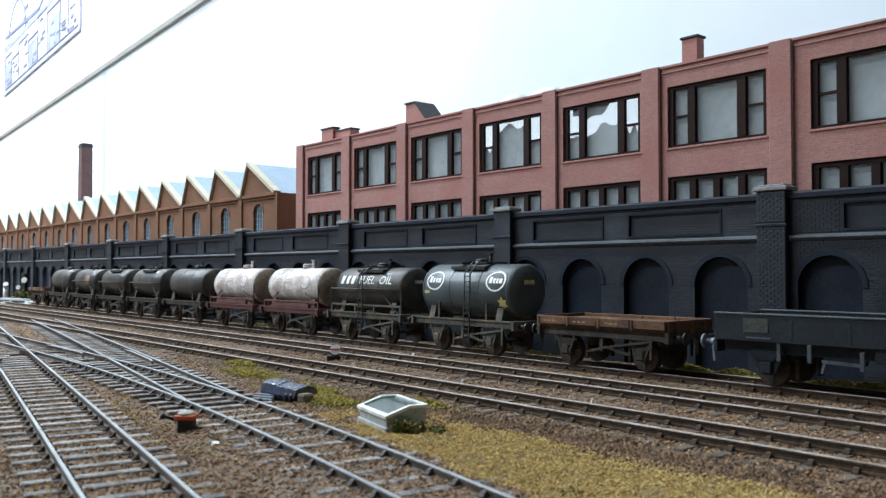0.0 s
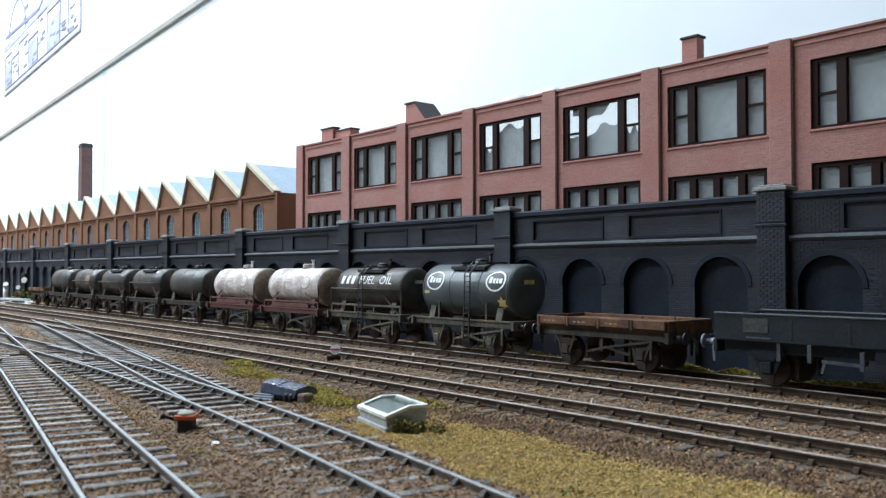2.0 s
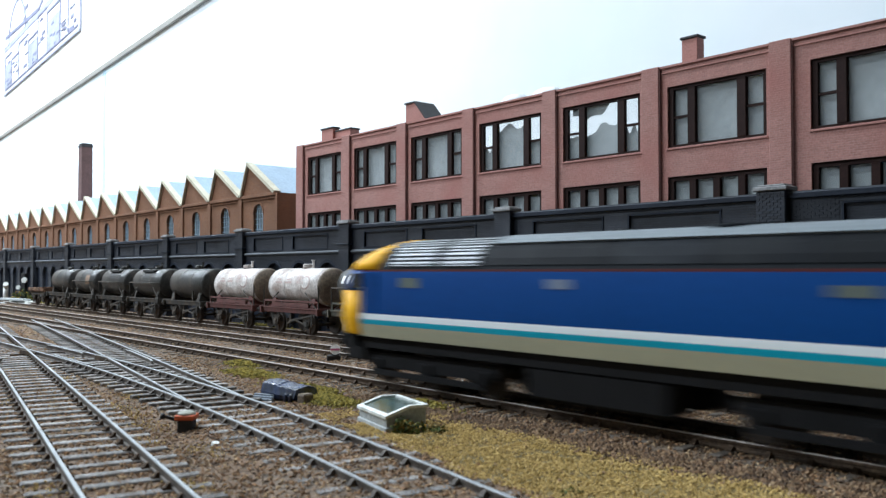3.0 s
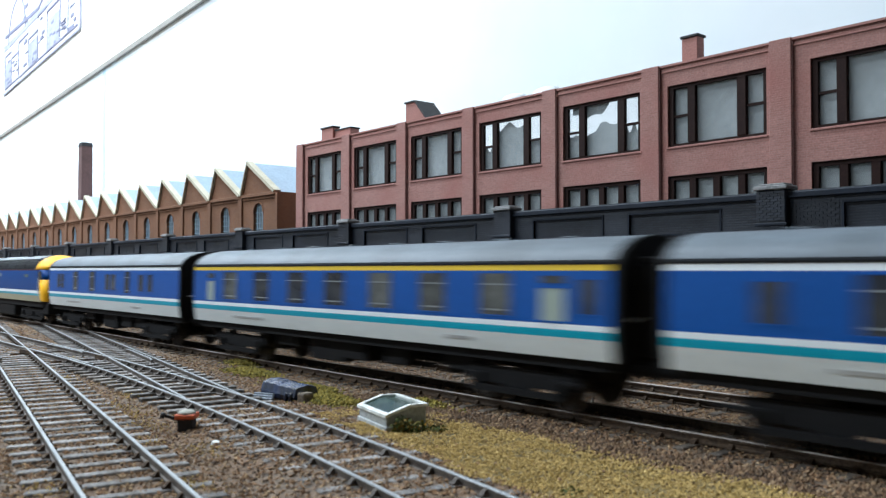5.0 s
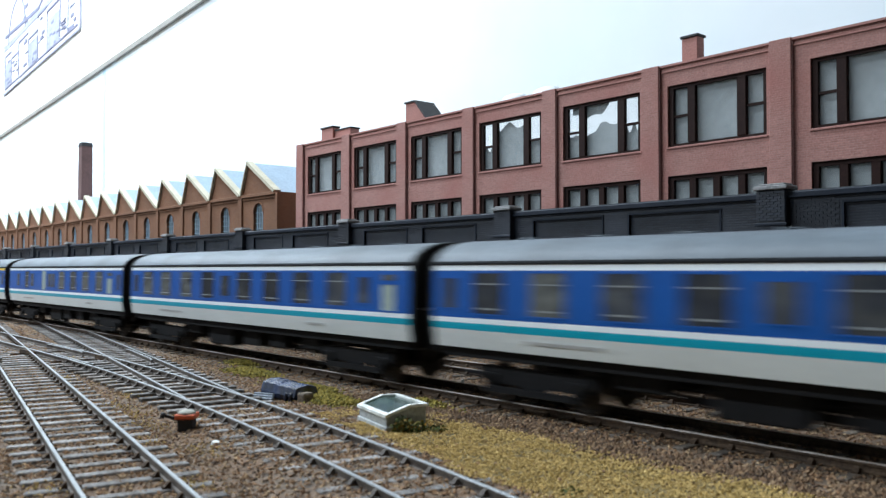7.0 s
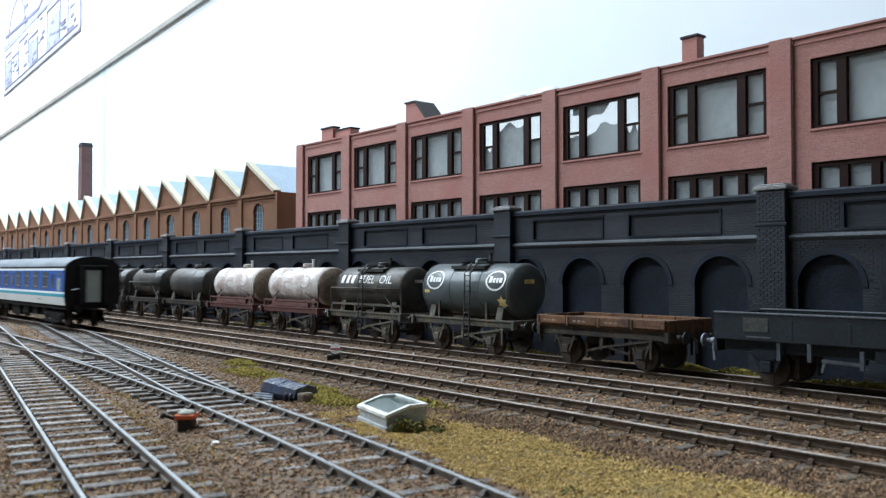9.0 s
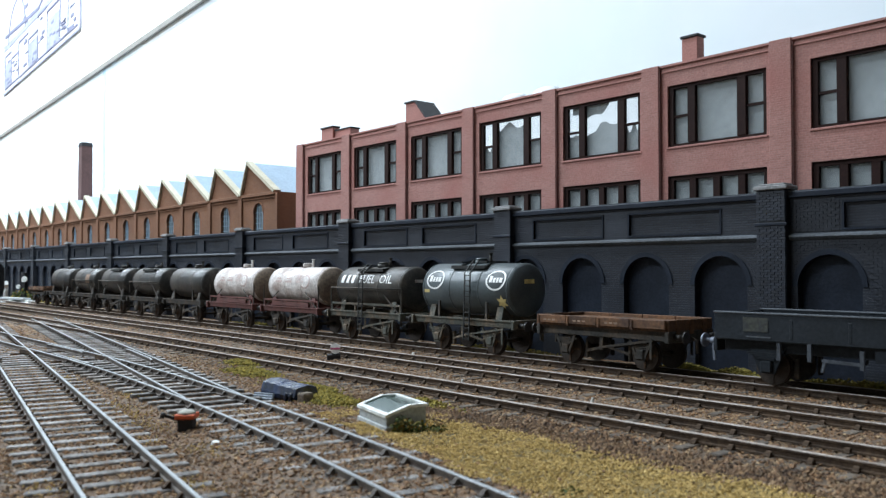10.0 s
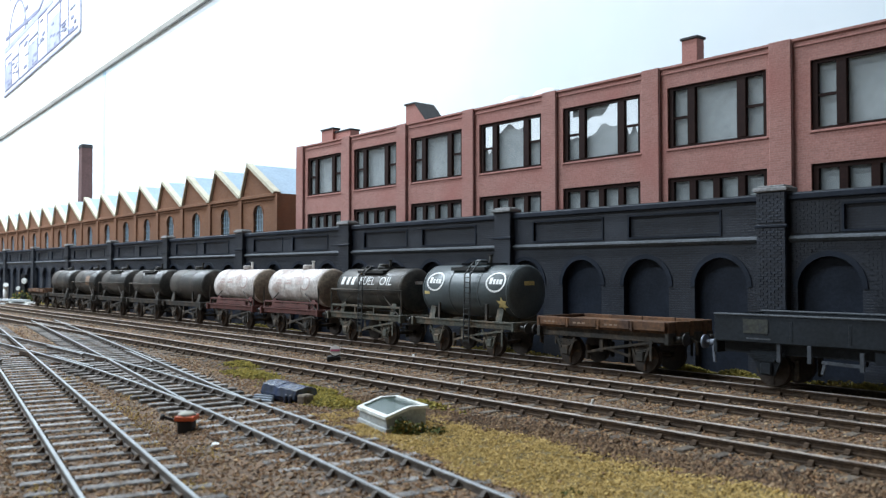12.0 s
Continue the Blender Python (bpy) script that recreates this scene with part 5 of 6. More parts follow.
def point_lever():
    t = thing("point_lever", -214.0, 93.2, -3.4, "black point lever box with an orange-red band", "point lever", rz=50)
    part("box", box(B(), -2.0, 2.0, -2.0, 2.0, 0, 3.6, 0.3), BLACK_IRON, t)
    part("band", box(B(), -2.6, 2.6, -2.6, 2.6, 3.6, 4.9, 0.25), ORANGE, t, "orange-red painted band")
    bm = B()
    strip(bm, [[(rx * math.cos(q), rx * math.sin(q), z) for q in [2 * math.pi * i / 16 for i in range(16)]] for rx, z in ((2.5, 4.9), (2.3, 5.3), (1.6, 5.7), (0.3, 5.9))])
    part("lid", bm, GREYTOP, t)
    bm = B()
    bar(bm, (-2, 0, 3.2), (-5.6, -0.8, 4.4), 0.9, 0.8)
    rod(bm, (-5.6, -0.8, 4.4), (-6.6, -1.0, 4.6), 0.8, 8)
    part("lever", bm, BLACK_IRON, t)


point_lever()


def ground_signal(x, y, s, label):
    t = thing("ground_signal", x, y, -3.6, label, "ground signal", "ground signals", rz=54)
    part("base", box(B(), -4.6 * s, 4.2 * s, -4.4 * s, 3 * s, 0, 4.2 * s, 0.5 * s), BLACK_IRON, t)
    bm = B()
    rod(bm, (0.8 * s, -3.9 * s, 7.4 * s), (0.8 * s, -3.1 * s, 7.4 * s), 3.4 * s, 24)
    d = part("disc", bm, WHITE, t, "white signal disc")
    d.matrix_basis = pose(0, -2.0 * s * MM, 0, -14)
    part("stripe", box(B(), -2.3 * s, 3.9 * s, -4.2 * s, -3.9 * s, 6.7 * s, 8.0 * s), PINK, d, "faded red stripe")
    part("lamp_case", box(B(), -1.6 * s, 2.8 * s, -3.1 * s, 2.2 * s, 4 * s, 10.4 * s, 0.4 * s), BLACK_IRON, t)


ground_signal(-339, 221.0, 0.72, "small white ground signal disc with a red stripe")


def far_end_things():
    t = thing("ground_signal", -1232, 305, -3.8, "twin white signal discs on a black post", "ground signal", "ground signals", rz=40)
    part("post", box(B(), -3, 3, -3, 3, 0, 40, 0.3), BLACK_IRON, t)
    for x, z in ((3, 31), (-6, 21)):
        bm = B()
        rod(bm, (x, -5, z), (x, -2.6, z), 3.8 if z > 30 else 2.8, 20)
        part("disc", bm, WHITE_PAINT, t)
    t = thing("white_post", -1331, 305, -3.8, "short curved white vent post", "post")
    bm = B()
    rod(bm, (0, 0, 0), (0, 0, 21), 3.4, 12)
    rod(bm, (0, 0, 20), (9, -2, 25), 3.4, 12)
    part("pipe", bm, WHITE_PAINT, t)
    t = thing("timber_pile", -1185, 285, -3.8, "low pile of pale grey boards by the line", "board pile", rz=8)
    for k, (x, y, z, w, a) in enumerate(((0, 0, 0, 92, 0), (-8, -6, 0, 80, 5), (4, 5, 2.6, 84, -6), (-4, -2, 5.2, 70, 3))):
        o = part("board", box(B(), -w / 2, w / 2, -5, 5, 0, 2.6, 0.3), CONCRETE if k % 2 else WHITE_PAINT, t)
        o.matrix_basis = pose(x * MM, y * MM, z * MM, 0, 0, a)
    bush(-1230, 309, 22, 17, 500, 11, "low yellow-green bush by the retaining wall")


far_end_things()
tagged(linked("stone", rod(B(), (-192.3, 91.1, -4), (-192, 91.1, -2.3), 1.6, 7, 1.0), WHITE_PAINT), "small white stone lying on the ballast", "stone", "white stones")
for sx, sy, sr in ((-206, 236.5, 0.9), (-237, 212, 0.7), (-330, 262, 0.9), (-176, 214, 0.6)):
    tagged(linked("stone", rod(B(), (sx, sy, -3.2), (sx + 0.2, sy, -1.9), sr, 7, sr * 0.6), WHITE_PAINT), "tiny white stone lying between the rails", "stone", "white stones")
# ---- the passing train ----
BLUE = mat("deep_blue_coach_paint", (0.0025, 0.076, 0.325), 0.36, 0, 0.08, 2, 40, 0.03, spec=0.22)
LOCO_BLUE = mat("locomotive_blue_paint", (0.0005, 0.044, 0.19), 0.4, 0, 0.08, 2, 40, 0.03, spec=0.1)
TEAL = mat("turquoise_stripe", (0.003, 0.32, 0.45), 0.35, 0, 0.08, 2, 40, 0, spec=0.2)
COACH_WHITE = mat("white_stripe", (0.75, 0.81, 0.85), 0.4, 0, 0.04, 2, 40, 0)
PALE_GREY = mat("pale_grey_lower_panel", (0.60, 0.635, 0.635), 0.45, 0, 0.06, 2, 30, 0.02)
CREAM_GREY = mat("khaki_grey_lower_panel", (0.36, 0.35, 0.25), 0.45, 0, 0.06, 2, 30, 0.02)
YELLOW_LINE = mat("first_class_yellow_line", (0.74, 0.50, 0.03), 0.4, 0, 0.05, 2, 30, 0)
ROOF = mat("coach_roof_grey", (0.100, 0.126, 0.150), 0.5, 0, 0.16, 2, 25, 0.05, (0.070, 0.088, 0.104), spec=0.25)
ROOF_DARK = mat("roof_edge_dark", (0.012, 0.014, 0.017), 0.7, 0, 0.12, 2, 25, 0.04, spec=0.05)
LOCO_YELLOW = mat("warning_yellow", (0.78, 0.40, 0.012), 0.5, 0, 0.06, 2, 25, 0.02, spec=0.15)
LOCO_HATCH = mat("pale_roof_hatch", (0.14, 0.165, 0.18), 0.5, 0, 0.14, 2, 18, 0.05, spec=0.3)
LOCO_ROOF = mat("locomotive_roof_grey", (0.035, 0.041, 0.046), 0.55, 0, 0.14, 2, 18, 0.05, spec=0.2)
LOUVRE = mat("silver_louvre", (0.23, 0.245, 0.26), 0.45, 0.2, 0.1, 1, 12, 0.05)
SOOT = mat("soot_black", (0.012, 0.012, 0.013), 0.8, 0, 0.2, 1, 8, 0.1, spec=0.12)
SILVER_BAR = mat("dull_silver_bar", (0.20, 0.22, 0.23), 0.5, 0, 0.1, 1, 8, 0)
LETTER_GREY = mat("faded_grey_transfer", (0.40, 0.41, 0.41), 0.5, 0, 0.2, 1, 4, 0)
COACH_GLASS = mat("coach_window", (0.085, 0.092, 0.088), 0.15, 0, 0.35, 3, 5, 0, (0.022, 0.025, 0.030), 0.4, spec=0.5)
DARK_GLASS = mat("dark_coach_window", (0.018, 0.024, 0.038), 0.15, 0, 0.3, 4, 7, 0, (0.060, 0.065, 0.068), 0.4, spec=0.4)
SHOULDER = mat("dark_shoulder_panel", (0.006, 0.0075, 0.010), 0.55, 0, 0.2, 2, 14, 0.05, (0.014, 0.016, 0.018), 0.4, spec=0.04)
PANEL_GREY = mat("pale_grey_grille", (0.15, 0.19, 0.27), 0.5, 0, 0.15, 1, 6, 0)
PANEL_OLIVE = mat("olive_grey_grille", (0.105, 0.130, 0.115), 0.5, 0, 0.2, 1, 6, 0)
CAB_GLASS = glass("dark_cab_window", (0.016, 0.016, 0.013), 0.2, 1.0)
DOOR_GLASS = mat("frosted_pale_window", (0.30, 0.36, 0.32), 0.4, 0, 0.08, 2, 10, 0)
GANGWAY = mat("grey_green_gangway_door", (0.30, 0.37, 0.36), 0.6, 0, 0.08, 2, 10, 0)
WINE = mat("dark_red_gutter", (0.058, 0.012, 0.011), 0.6, 0, 0.1, 2, 20, 0, spec=0.08)

SIDE = [(17.4, 16.0), (18.2, 21.5), (18.35, 23.6), (18.35, 25.1), (18.0, 39.4), (17.85, 41.0)]
TOP = [(17.4, 42.2), (15.8, 44.4), (13.0, 46.3), (9.4, 47.7), (5.0, 48.6), (0.0, 49.0)]


def skin(bm, pts, x0, x1, mats, smooth=True):
    """Strips along x between neighbouring (y, z) points, each with its material slot."""
    a = [bm.verts.new((x0, y, z)) for y, z in pts]
    b = [bm.verts.new((x1, y, z)) for y, z in pts]
    for i in range(len(pts) - 1):
        f = bm.faces.new((a[i], b[i], b[i + 1], a[i + 1]))
        f.material_index, f.smooth = mats[i], smooth
    return a, b


def bogie(t, x, wb, r=6.2, triple=False):
    bg = new("bogie")
    bg.parent = t
    bg.matrix_basis = pose(x * MM, 0, 0)
    axles = (-wb / 2, 0, wb / 2) if triple else (-wb / 2, wb / 2)
    for s in (-1, 1):
        bm = B()
        h = wb / 2 + 6
        prism(bm, [(-h, 8), (-h + 3, 6), (-6, 6), (-4, 4), (4, 4), (6, 6), (h - 3, 6), (h, 8), (h, 11), (-h, 11)], "y", s * 12.6 - 0.9, s * 12.6 + 0.9)
        part("side_frame", bm, SOOT, bg)
        for q in axles:
            part("axlebox", box(B(), q - 2.2, q + 2.2, s * 13.8 - 0.9, s * 13.8 + 0.9, 4, 9, 0.4), SOOT, bg)
        part("footboard", box(B(), -h + 4, h - 4, s * 15 - 0.5, s * 15 + 0.5, 3.6, 5.4), SOOT, bg)
    for q in axles:
        wheelset(bg, q, r, mt=SOOT)


def coach(label, windows, first, seed, L=249.0):
    """windows: (x, half width, kind) along the body from its leading end."""
    pick = random.Random(seed + 40)
    t = thing("passenger_coach", 0, 0, 0, label, "railway coach", "coaches of the passing train")
    for s, nm in ((-1, "body_side"), (1, "body_side")):
        bm = B()
        skin(bm, [(s * y, z) for y, z in SIDE], 0, L, [0, 1, 2, 3, 4])
        part(nm, bm, [PALE_GREY, TEAL, COACH_WHITE, BLUE, YELLOW_LINE if first else COACH_WHITE], t)
    bm = B()
    prof = [(-y, z) for y, z in [SIDE[-1]] + TOP] + [(y, z) for y, z in ([SIDE[-1]] + TOP)[::-1][1:]]
    m = [1] + [0] * (len(prof) - 3) + [1]
    skin(bm, prof, 0, L, m)
    part("roof", bm, [ROOF, ROOF_DARK], t)
    for s in (-1, 1):
        part("gutter", box(B(), 0, L, s * 17.8 - 0.2, s * 17.8 + 0.2, 41.0, 41.6), SOOT, t)
    full = [(-y, z) for y, z in SIDE + TOP] + [(y, z) for y, z in (SIDE + TOP)[::-1][1:]]
    for x, n in ((0, -1), (L, 1)):
        bm = B()
        prism(bm, [(y * 1.005, z) for y, z in full], "x", x, x + n * 1.6)
        e = part("end_panel", bm, SOOT, t, "black coach end")
        bm = B()
        for z0, z1, y0, y1 in ((17, 41, -8.4, -6.2), (17, 41, 6.2, 8.4), (41, 43, -8.4, 8.4)):
            box(bm, x + n * 1.6, x + n * 6.4, y0, y1, z0, z1, 0.3)
        part("gangway_bellows", bm, SOOT, e)
        part("gangway_door", box(B(), x + n * 1.6, x + n * 3.2, -5.2, 5.2, 18, 40.0, 0.8), GANGWAY, e, "grey-green gangway door")
        part("handrail", rod(B(), (x + n * 2.4, -14, 26.5), (x + n * 2.4, -9.6, 27.2), 0.3, 6), COACH_WHITE, e)
        for y in (-10.8, 10.8):
            bm = B()
            rod(bm, (x + n * 1.6, y, 14), (x + n * 5.8, y, 14), 1.2, 10)
            rod(bm, (x + n * 5.8, y, 14), (x + n * 6.5, y, 14), 2.4, 14)
            part("buffer", bm, SOOT, t)
    part("underframe", box(B(), 1, L - 1, -15.5, 15.5, 13.4, 16.2), SOOT, t)
    for s in (-1, 1):
        for x, wd, kind in windows:
            if kind == "door":
                z0, z1, mt = 25.8, 34.6, DOOR_GLASS
            elif kind == "tall":
                z0, z1, mt = 25.8, 38.8, DOOR_GLASS
            elif kind == "small":
                z0, z1, mt = 28.0, 37.0, DARK_GLASS
            else:
                z0, z1, mt = 26.6, 38.6, DARK_GLASS if pick.random() < 0.4 else COACH_GLASS
            yo = lambda z, o: s * (18.35 - 0.35 * (z - 25.1) / 14.3 + o)
            bm = B()
            prism(bm, [(yo(z0, -0.3), z0), (yo(z0, 0.07), z0), (yo(z1, 0.07), z1), (yo(z1, -0.3), z1)], "x", x - wd, x + wd)
            w = part("window", bm, mt, t)
            bm = B()
            for a, b, c, d in ((x - wd - 0.45, x + wd + 0.45, z0 - 0.45, z0), (x - wd - 0.45, x + wd + 0.45, z1, z1 + 0.35), (x - wd - 0.45, x - wd, z0, z1), (x + wd, x + wd + 0.45, z0, z1)):
                prism(bm, [(yo(c, -0.3), c), (yo(c, 0.16), c), (yo(d, 0.16), d), (yo(d, -0.3), d)], "x", a, b)
            part("window_frame", bm, BLUE, w)
            if kind == "door":
                part("toplight", prism(B(), [(yo(36.0, -0.2), 36.0), (yo(36.0, 0.1), 36.0), (yo(38.0, 0.1), 38.0), (yo(38.0, -0.2), 38.0)], "x", x - wd, x + wd), COACH_GLASS, w)
            if kind == "wide":
                part("toplight_bar", prism(B(), [(yo(35.2, -0.2), 35.2), (yo(35.2, 0.2), 35.2), (yo(35.6, 0.2), 35.6), (yo(35.6, -0.2), 35.6)], "x", x - wd, x + wd), SILVER_BAR, w)
                part("table_edge", prism(B(), [(yo(27.8, -0.2), 27.8), (yo(27.8, 0.12), 27.8), (yo(28.3, 0.12), 28.3), (yo(28.3, -0.2), 28.3)], "x", x - wd * 0.7, x + wd * 0.75), SILVER_BAR, w)
        for x0, w in ((40, 26), (L - 64, 11)):
            part("transfer_bar", prism(B(), [(s * 17.75, 18.6), (s * 18.0, 18.6), (s * 18.15, 19.6), (s * 17.8, 19.6)], "x", x0, x0 + w), LETTER_GREY, t)
    rnd = random.Random(seed)
    for s in (-1, 1):
        for x0, w, h in ((66, 16, 5), (92, 24, 8.5), (124, 15, 7), (150, 12, 6.5)) + (((176, 14, 5.5),) if L > 230 else ()):
            x = x0 + rnd.uniform(-5, 5)
            part("battery_box", box(B(), x, x + w, s * 10 - 3, s * 10 + 3, 13.6 - h, 13.6, 0.4), SOOT, t)
        bm = B()
        bar(bm, (62, s * 6, 13.4), (84, s * 6, 7.4), 0.8, 0.9)
        bar(bm, (84, s * 6, 7.4), (L - 84, s * 6, 7.4), 0.8, 1.6)
        bar(bm, (L - 84, s * 6, 7.4), (L - 62, s * 6, 13.4), 0.8, 0.9)
        part("truss", bm, SOOT, t)
    for s in (-1, 1):
        part("sole_beam", box(B(), 4, L - 4, s * 15.2 - 0.6, s * 15.2 + 0.6, 13.0, 15.9, 0.1), SOOT, t)
        for x in (64.0, L - 74.0):
            part("vacuum_cylinder", rod(B(), (x, s * 5.5, 6.2), (x, s * 5.5, 12.8), 3.4, 14), SOOT, t)
        part("steam_pipe", rod(B(), (58, s * 3.0, 9.6), (L - 58, s * 3.0, 9.6), 0.8, 8), SOOT, t)
        for x in (16.0, L - 16.0):
            part("step_board", box(B(), x - 4, x + 4, s * 16.2 - 0.8, s * 16.2 + 0.8, 8.6, 9.3), SOOT, t)
    for x in np.arange(24, L - 6, 28):
        part("roof_vent", box(B(), x - 1.6, x + 1.6, -1.6, 1.6, 48.4, 49.5, 0.3), ROOF, t)
    bogie(t, 38, 33)
    bogie(t, L - 38, 33)
    return t


def locomotive():
    L = 235.0
    t = thing("diesel_locomotive", 0, 0, 0, "blue diesel locomotive with yellow cabs and pale stripes", "diesel locomotive")
    cab = 14.0
    S = [(17.2, 16.6), (17.9, 21.0), (18.1, 22.7), (18.1, 24.7), (17.8, 39.3), (17.6, 40.0)]
    T = [(17.0, 41.6), (15.2, 44.9), (12.4, 47.3), (8.5, 49.2), (4.0, 50.2), (0.0, 50.4)]
    for s in (-1, 1):
        bm = B()
        skin(bm, [(s * y, z) for y, z in S], cab, L - cab, [0, 1, 2, 3, 4])
        part("body_side", bm, [CREAM_GREY, TEAL, COACH_WHITE, LOCO_BLUE, WINE], t)
    bm = B()
    prof = [(-y, z) for y, z in [S[-1]] + T] + [(y, z) for y, z in ([S[-1]] + T)[::-1][1:]]
    k = len(prof) - 1
    skin(bm, prof, 24, L - 24, [1 if i in (0, 1, 2, k - 3, k - 2, k - 1) else 0 for i in range(k)])
    part("roof", bm, [LOCO_ROOF, ROOF_DARK], t)
    # louvred panels round the leading roof shoulder
    curve = [S[-1]] + T

    def shoulder(f, out):
        """A point on the roof's curve, f from the gutter (0) to the crown (1), lifted by out."""
        k = min(int(f * 6), 5)
        (y0, z0), (y1, z1) = curve[k], curve[k + 1]
        u = f * 6 - k
        d = Vector((z1 - z0, y0 - y1)).normalized() * out
        return y0 + (y1 - y0) * u + d.x, z0 + (z1 - z0) * u + d.y

    def roof_strip(f0, f1, o0, o1, s, n=3):
        lo = [shoulder(f0 + (f1 - f0) * i / n, o0) for i in range(n + 1)]
        hi = [shoulder(f0 + (f1 - f0) * i / n, o1) for i in range(n + 1)]
        return [(s * y, z) for y, z in lo + hi[::-1]]

    for s in (-1, 1):
        for x0, x1 in ((31, 54), (57, 75)):
            panel = part("louvre_panel", prism(B(), roof_strip(0.09, 0.72, -0.2, 0.15, s, 6), "x", x0, x1), ROOF_DARK, t)
            for j in range(9):
                f = 0.10 + j * 0.068
                part("slat", prism(B(), roof_strip(f, f + 0.034, 0.1, 0.5, s, 1), "x", x0 + 0.4, x1 - 0.4), LOUVRE, panel)
        for x0, w, z0, z1, mt in ((37, 10, 34.0, 37.2, PANEL_OLIVE), (103, 8.5, 34.6, 37.2, PANEL_GREY), (180.5, 10, 34.2, 36.6, PANEL_OLIVE)):
            part("data_panel", prism(B(), [(s * 17.75, z0), (s * 18.06, z0), (s * 18.02, z1), (s * 17.75, z1)], "x", x0, x0 + w), mt, t, "pale grille panel")
        part("roof_walkway", prism(B(), roof_strip(0.56, 0.86, -0.1, 0.35, s, 4), "x", 76, 203), LOCO_HATCH, t, "pale grey roof strip")
        for x0, x1 in ((78, 100), (101, 124), (125, 150), (151, 176), (177, 201)):
            part("shoulder_panel", prism(B(), roof_strip(0.12, 0.5, -0.1, 0.22, s, 3), "x", x0, x1), SHOULDER, t)
        part("roof_edge", prism(B(), roof_strip(0.49, 0.56, -0.1, 0.9, s, 1), "x", 76, 203), LOCO_HATCH, t)
    part("roof_fan", rod(B(), (150, 0, 50), (150, 0, 50.9), 7, 24), ROOF_DARK, t)
    part("exhaust", box(B(), 112, 118, -1.5, 1.5, 50, 51.2, 0.3), SOOT, t)
    # cabs: the nose leans back above the waist
    for end in (0, 1):
        X = (lambda x: x) if end == 0 else (lambda x: L - x)

        def shell(bm, zs, mi=0):
            rings = []
            for z, w, nose, corner, back in zs:
                rings.append([(X(back), -w, z), (X(nose + corner * 1.6), -w, z), (X(nose + corner * 0.5), -w + corner * 0.55, z), (X(nose), -w + corner * 1.7, z), (X(nose - 0.5), 0, z), (X(nose), w - corner * 1.7, z), (X(nose + corner * 0.5), w - corner * 0.55, z), (X(nose + corner * 1.6), w, z), (X(back), w, z)])
            strip(bm, rings, closed=True, caps=True, mi=mi)
        bm = B()
        shell(bm, [(17.0, 17.2, 0.7, 3, cab), (18.0, 17.4, 0.5, 3, cab), (22.0, 18.0, 0.2, 3, cab), (32.6, 18.05, 0.8, 3, cab)])
        c = part("cab_lower", bm, LOCO_YELLOW, t, "warning yellow cab front")
        bm = B()
        shell(bm, [(32.6, 18.0, 0.8, 3, cab + 4), (36.0, 17.95, 2.6, 3, cab + 4), (40.0, 17.6, 4.8, 3, cab + 8)])
        u = part("cab_window_band", bm, LOCO_BLUE, t, "blue band round the cab windows")
        bm = B()
        shell(bm, [(40.0, 17.7, 4.4, 3, 25), (42.6, 17.0, 6.0, 4, 25), (45.4, 14.8, 9.2, 4.5, 26), (47.8, 11.5, 13, 5, 28), (49.6, 7.0, 18, 4, 30), (50.5, 2.5, 24, 1.5, 32)])
        part("cab_roof", bm, LOCO_YELLOW, t, "domed yellow cab roof")
        for s in (-1, 1):
            bm = B()
            prism(bm, [(X(8.4), 33.4), (X(15.5), 33.4), (X(15.5), 38.6), (X(9.6), 38.6)], "y", s * 18.25 - 0.2, s * 17.95)
            part("side_window", bm, CAB_GLASS, u)
            bm = B()
            for y0, y1 in ((s * 1.0, s * 13.6),):
                a = [bm.verts.new((X(0.95), y0, 33.6)), bm.verts.new((X(1.6), y1, 33.6)), bm.verts.new((X(4.2), y1, 38.8)), bm.verts.new((X(3.5), y0, 38.8))]
                bm.faces.new(a)
                b = [bm.verts.new((v.co.x + (1.2 if end == 0 else -1.2), v.co.y, v.co.z)) for v in a]
                for i in range(4):
                    bm.faces.new((a[i], a[(i + 1) % 4], b[(i + 1) % 4], b[i]))
                bmesh.ops.recalc_face_normals(bm, faces=bm.faces[:])
                bmesh.ops.translate(bm, verts=bm.verts[:], vec=(-0.2 if end == 0 else 0.2, 0, 0))
            part("windscreen", bm, CAB_GLASS, u)
            part("headlight", rod(B(), (X(0.4), s * 9, 20), (X(-0.5), s * 9, 20), 1.3, 12), PALE_GREY, c)
            bm = B()
            rod(bm, (X(0.6), s * 10.8, 13.6), (X(-4.4), s * 10.8, 13.6), 1.5, 12)
            rod(bm, (X(-4.4), s * 10.8, 13.6), (X(-5.2), s * 10.8, 13.6), 2.6, 16)
            part("buffer", bm, SOOT, t)
            part("handrail", rod(B(), (X(cab + 2.0), s * 18.5, 22), (X(cab + 2.0), s * 18.4, 34), 0.3, 6), COACH_WHITE, t)
            part("cab_door", prism(B(), [(X(cab + 3), 24.9), (X(cab + 10), 24.9), (X(cab + 10), 38.8), (X(cab + 3), 38.8)], "y", s * 17.7, s * 18.25), LOCO_BLUE, t)
        part("lamp_shelf", box(B(), min(X(-1.4), X(0.8)), max(X(-1.4), X(0.8)), -13, 13, 31.2, 32.4, 0.3), LOCO_YELLOW, c)
        part("valance", box(B(), min(X(1.4), X(14)), max(X(1.4), X(14)), -15.5, 15.5, 8, 17.0, 0.4), SOOT, t)
    part("underframe", box(B(), 8, L - 8, -15.5, 15.5, 12.5, 16.8), SOOT, t)
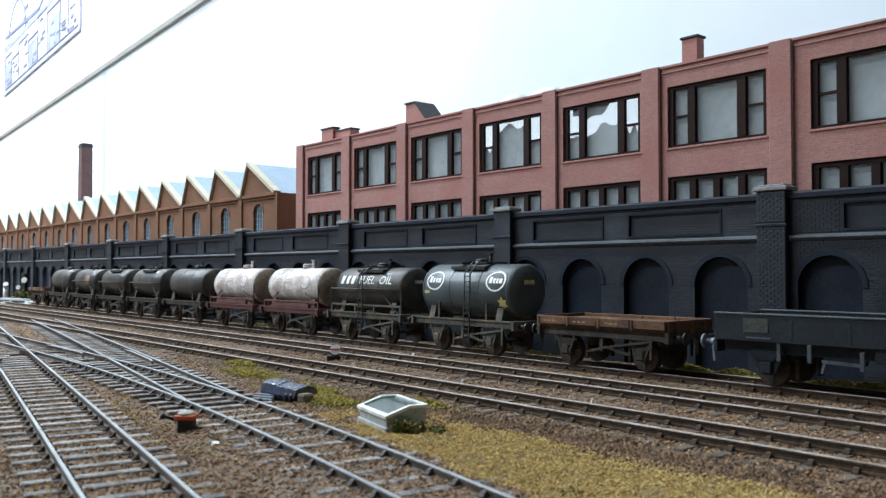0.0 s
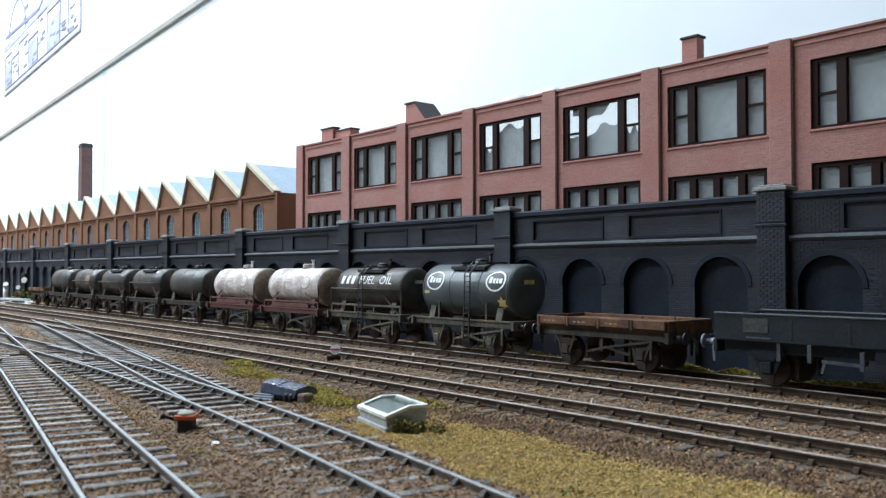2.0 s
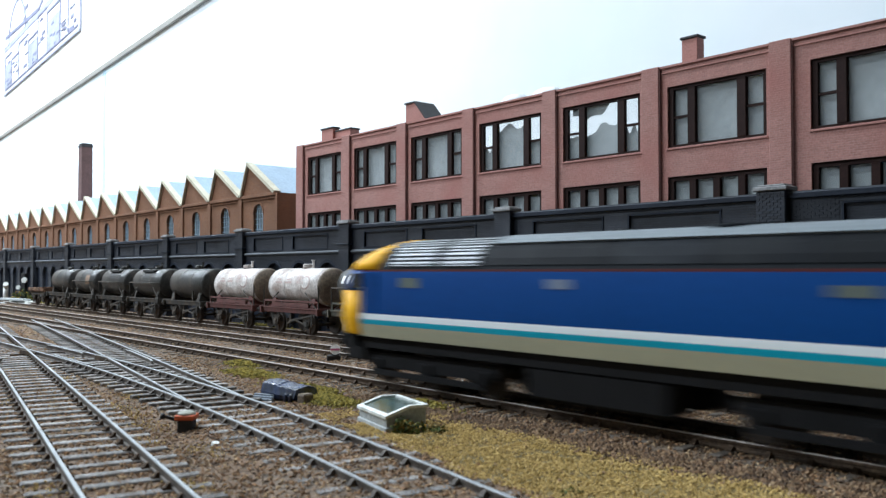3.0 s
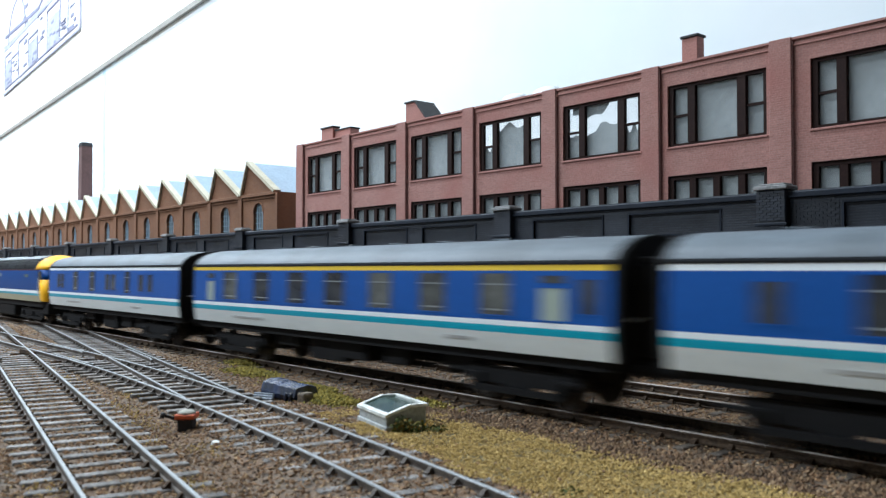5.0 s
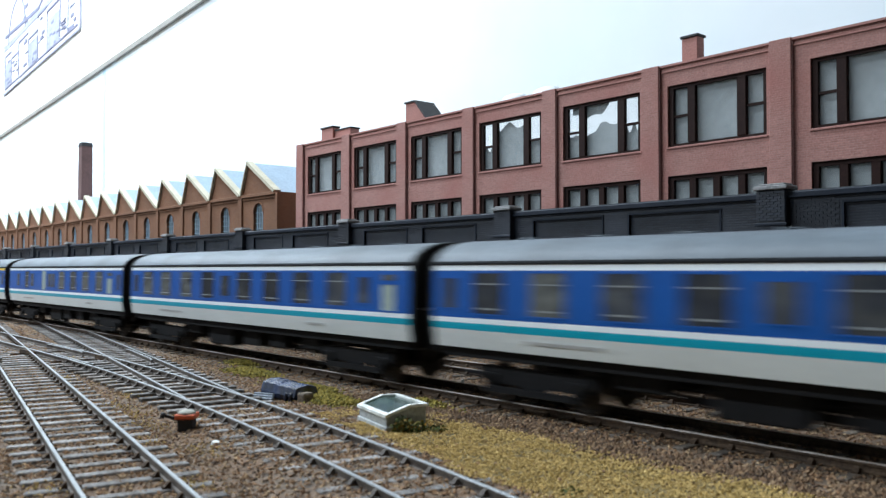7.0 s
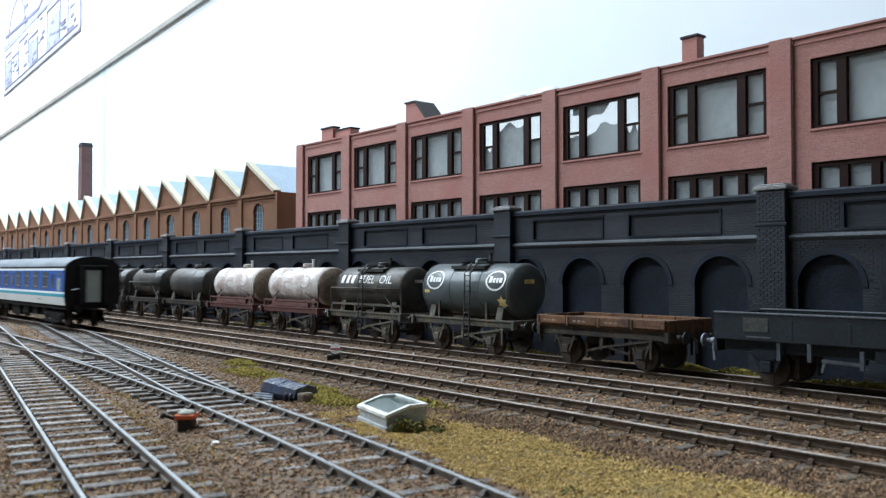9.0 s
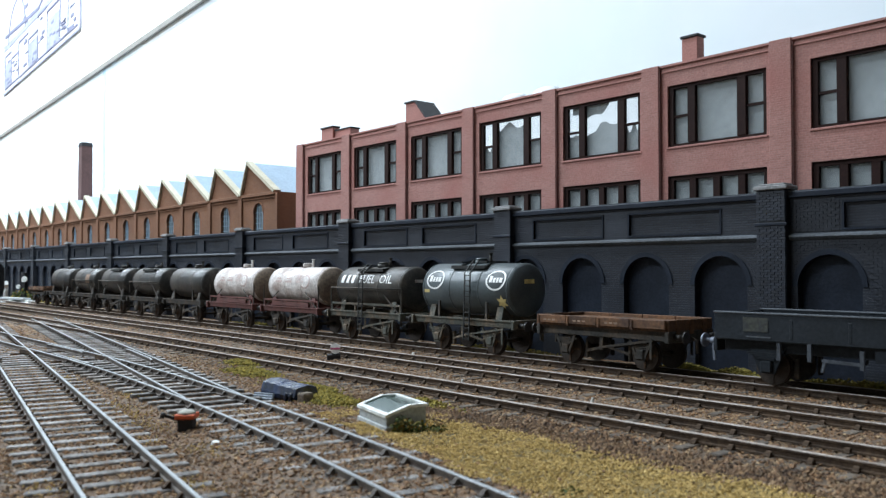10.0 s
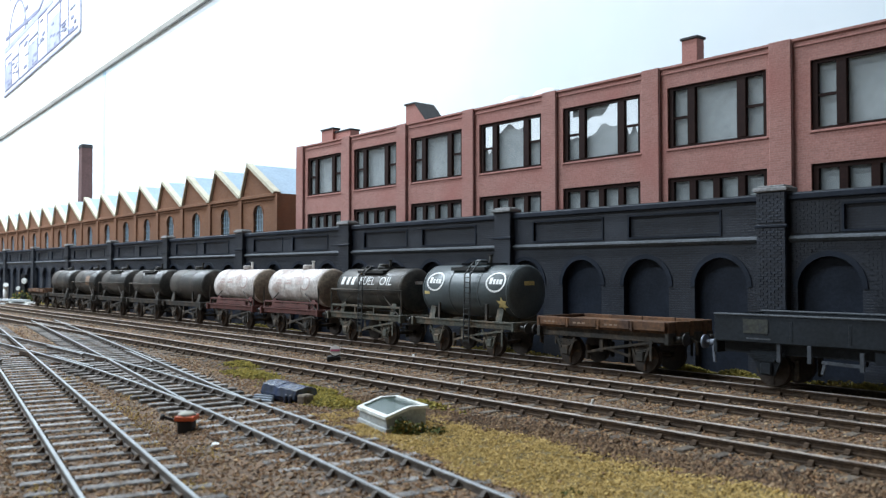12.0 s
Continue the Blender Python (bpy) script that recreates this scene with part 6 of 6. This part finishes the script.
    for s in (-1, 1):
        part("fuel_tank", box(B(), 92, 140, s * 9 - 6, s * 9 + 6, 3.5, 12.6, 0.8), SOOT, t)
    bogie(t, 46, 54, 6.6, True)
    bogie(t, L - 46, 54, 6.6, True)
    return t


def at(xs, wd=6.5, kind="wide"):
    return [(x, wd, kind) for x in xs]


FIRST = at((18,), 3.4, "door") + at((37.5, 66, 94.3, 121.5, 149.8, 178, 206.5)) + at((229,), 4.4, "door") + at((241.5,), 3.0, "small")
OPEN_A = at((7.5,), 3.0, "small") + at((24.5, 48, 73, 97)) + at((115,), 4.4, "small") + at((133, 157, 181, 205.5)) + at((223,), 3.4, "small") + at((237.5,), 3.6, "door")
BRAKE = at((26,), 3.4, "small") + at((50,), 5.2) + at((64,), 4.0, "small") + at((94.3,), 4.2, "tall") + at((108,), 4.0, "small") + at((117,), 3.0, "small") + at((135.4, 160.3, 184.6, 210.1)) + at((228.3,), 4.0, "door") + at((243,), 2.6, "small")
SHORT = at((22, 30), 3.0, "small") + at((57.5,), 5.0) + at((89.7,), 5.0) + at((117, 126.7), 3.6, "small") + at((149,), 4.0) + at((169.6, 182.5), 3.4, "small")
# each vehicle with the place of its leading end behind the locomotive's nose
TRAIN = [(0.0, locomotive()),
         (246.3, coach("short blue and pale grey passenger coach with white stripes", SHORT, False, 1, 220.0)),
         (484.5, coach("first-class blue passenger coach with a yellow roof line", FIRST, True, 2)),
         (749.7, coach("blue brake coach with few windows and a pale door", BRAKE, False, 3)),
         (1012.9, coach("blue open passenger coach with wide windows", OPEN_A, False, 4)),
         (1274.6, coach("blue passenger coach with a black end at the rear", OPEN_A, False, 5))]

# where the locomotive's nose is along the line
NOSE = ((0, 644), (2.5, -109), (3.2, -318.8), (4.8, -806.5), (5.6, -1047.5), (6.4, -1292), (7.2, -1540.5), (8.8, -2048.5), (9.2, -2174), (9.5, -2270), (12.0, -3065))


def motions():
    for off, ob in TRAIN:
        walk(ob, [(t, pose((x + off) * MM, TRACK_Y["b"] * MM, 0)) for t, x in NOSE])


motions()
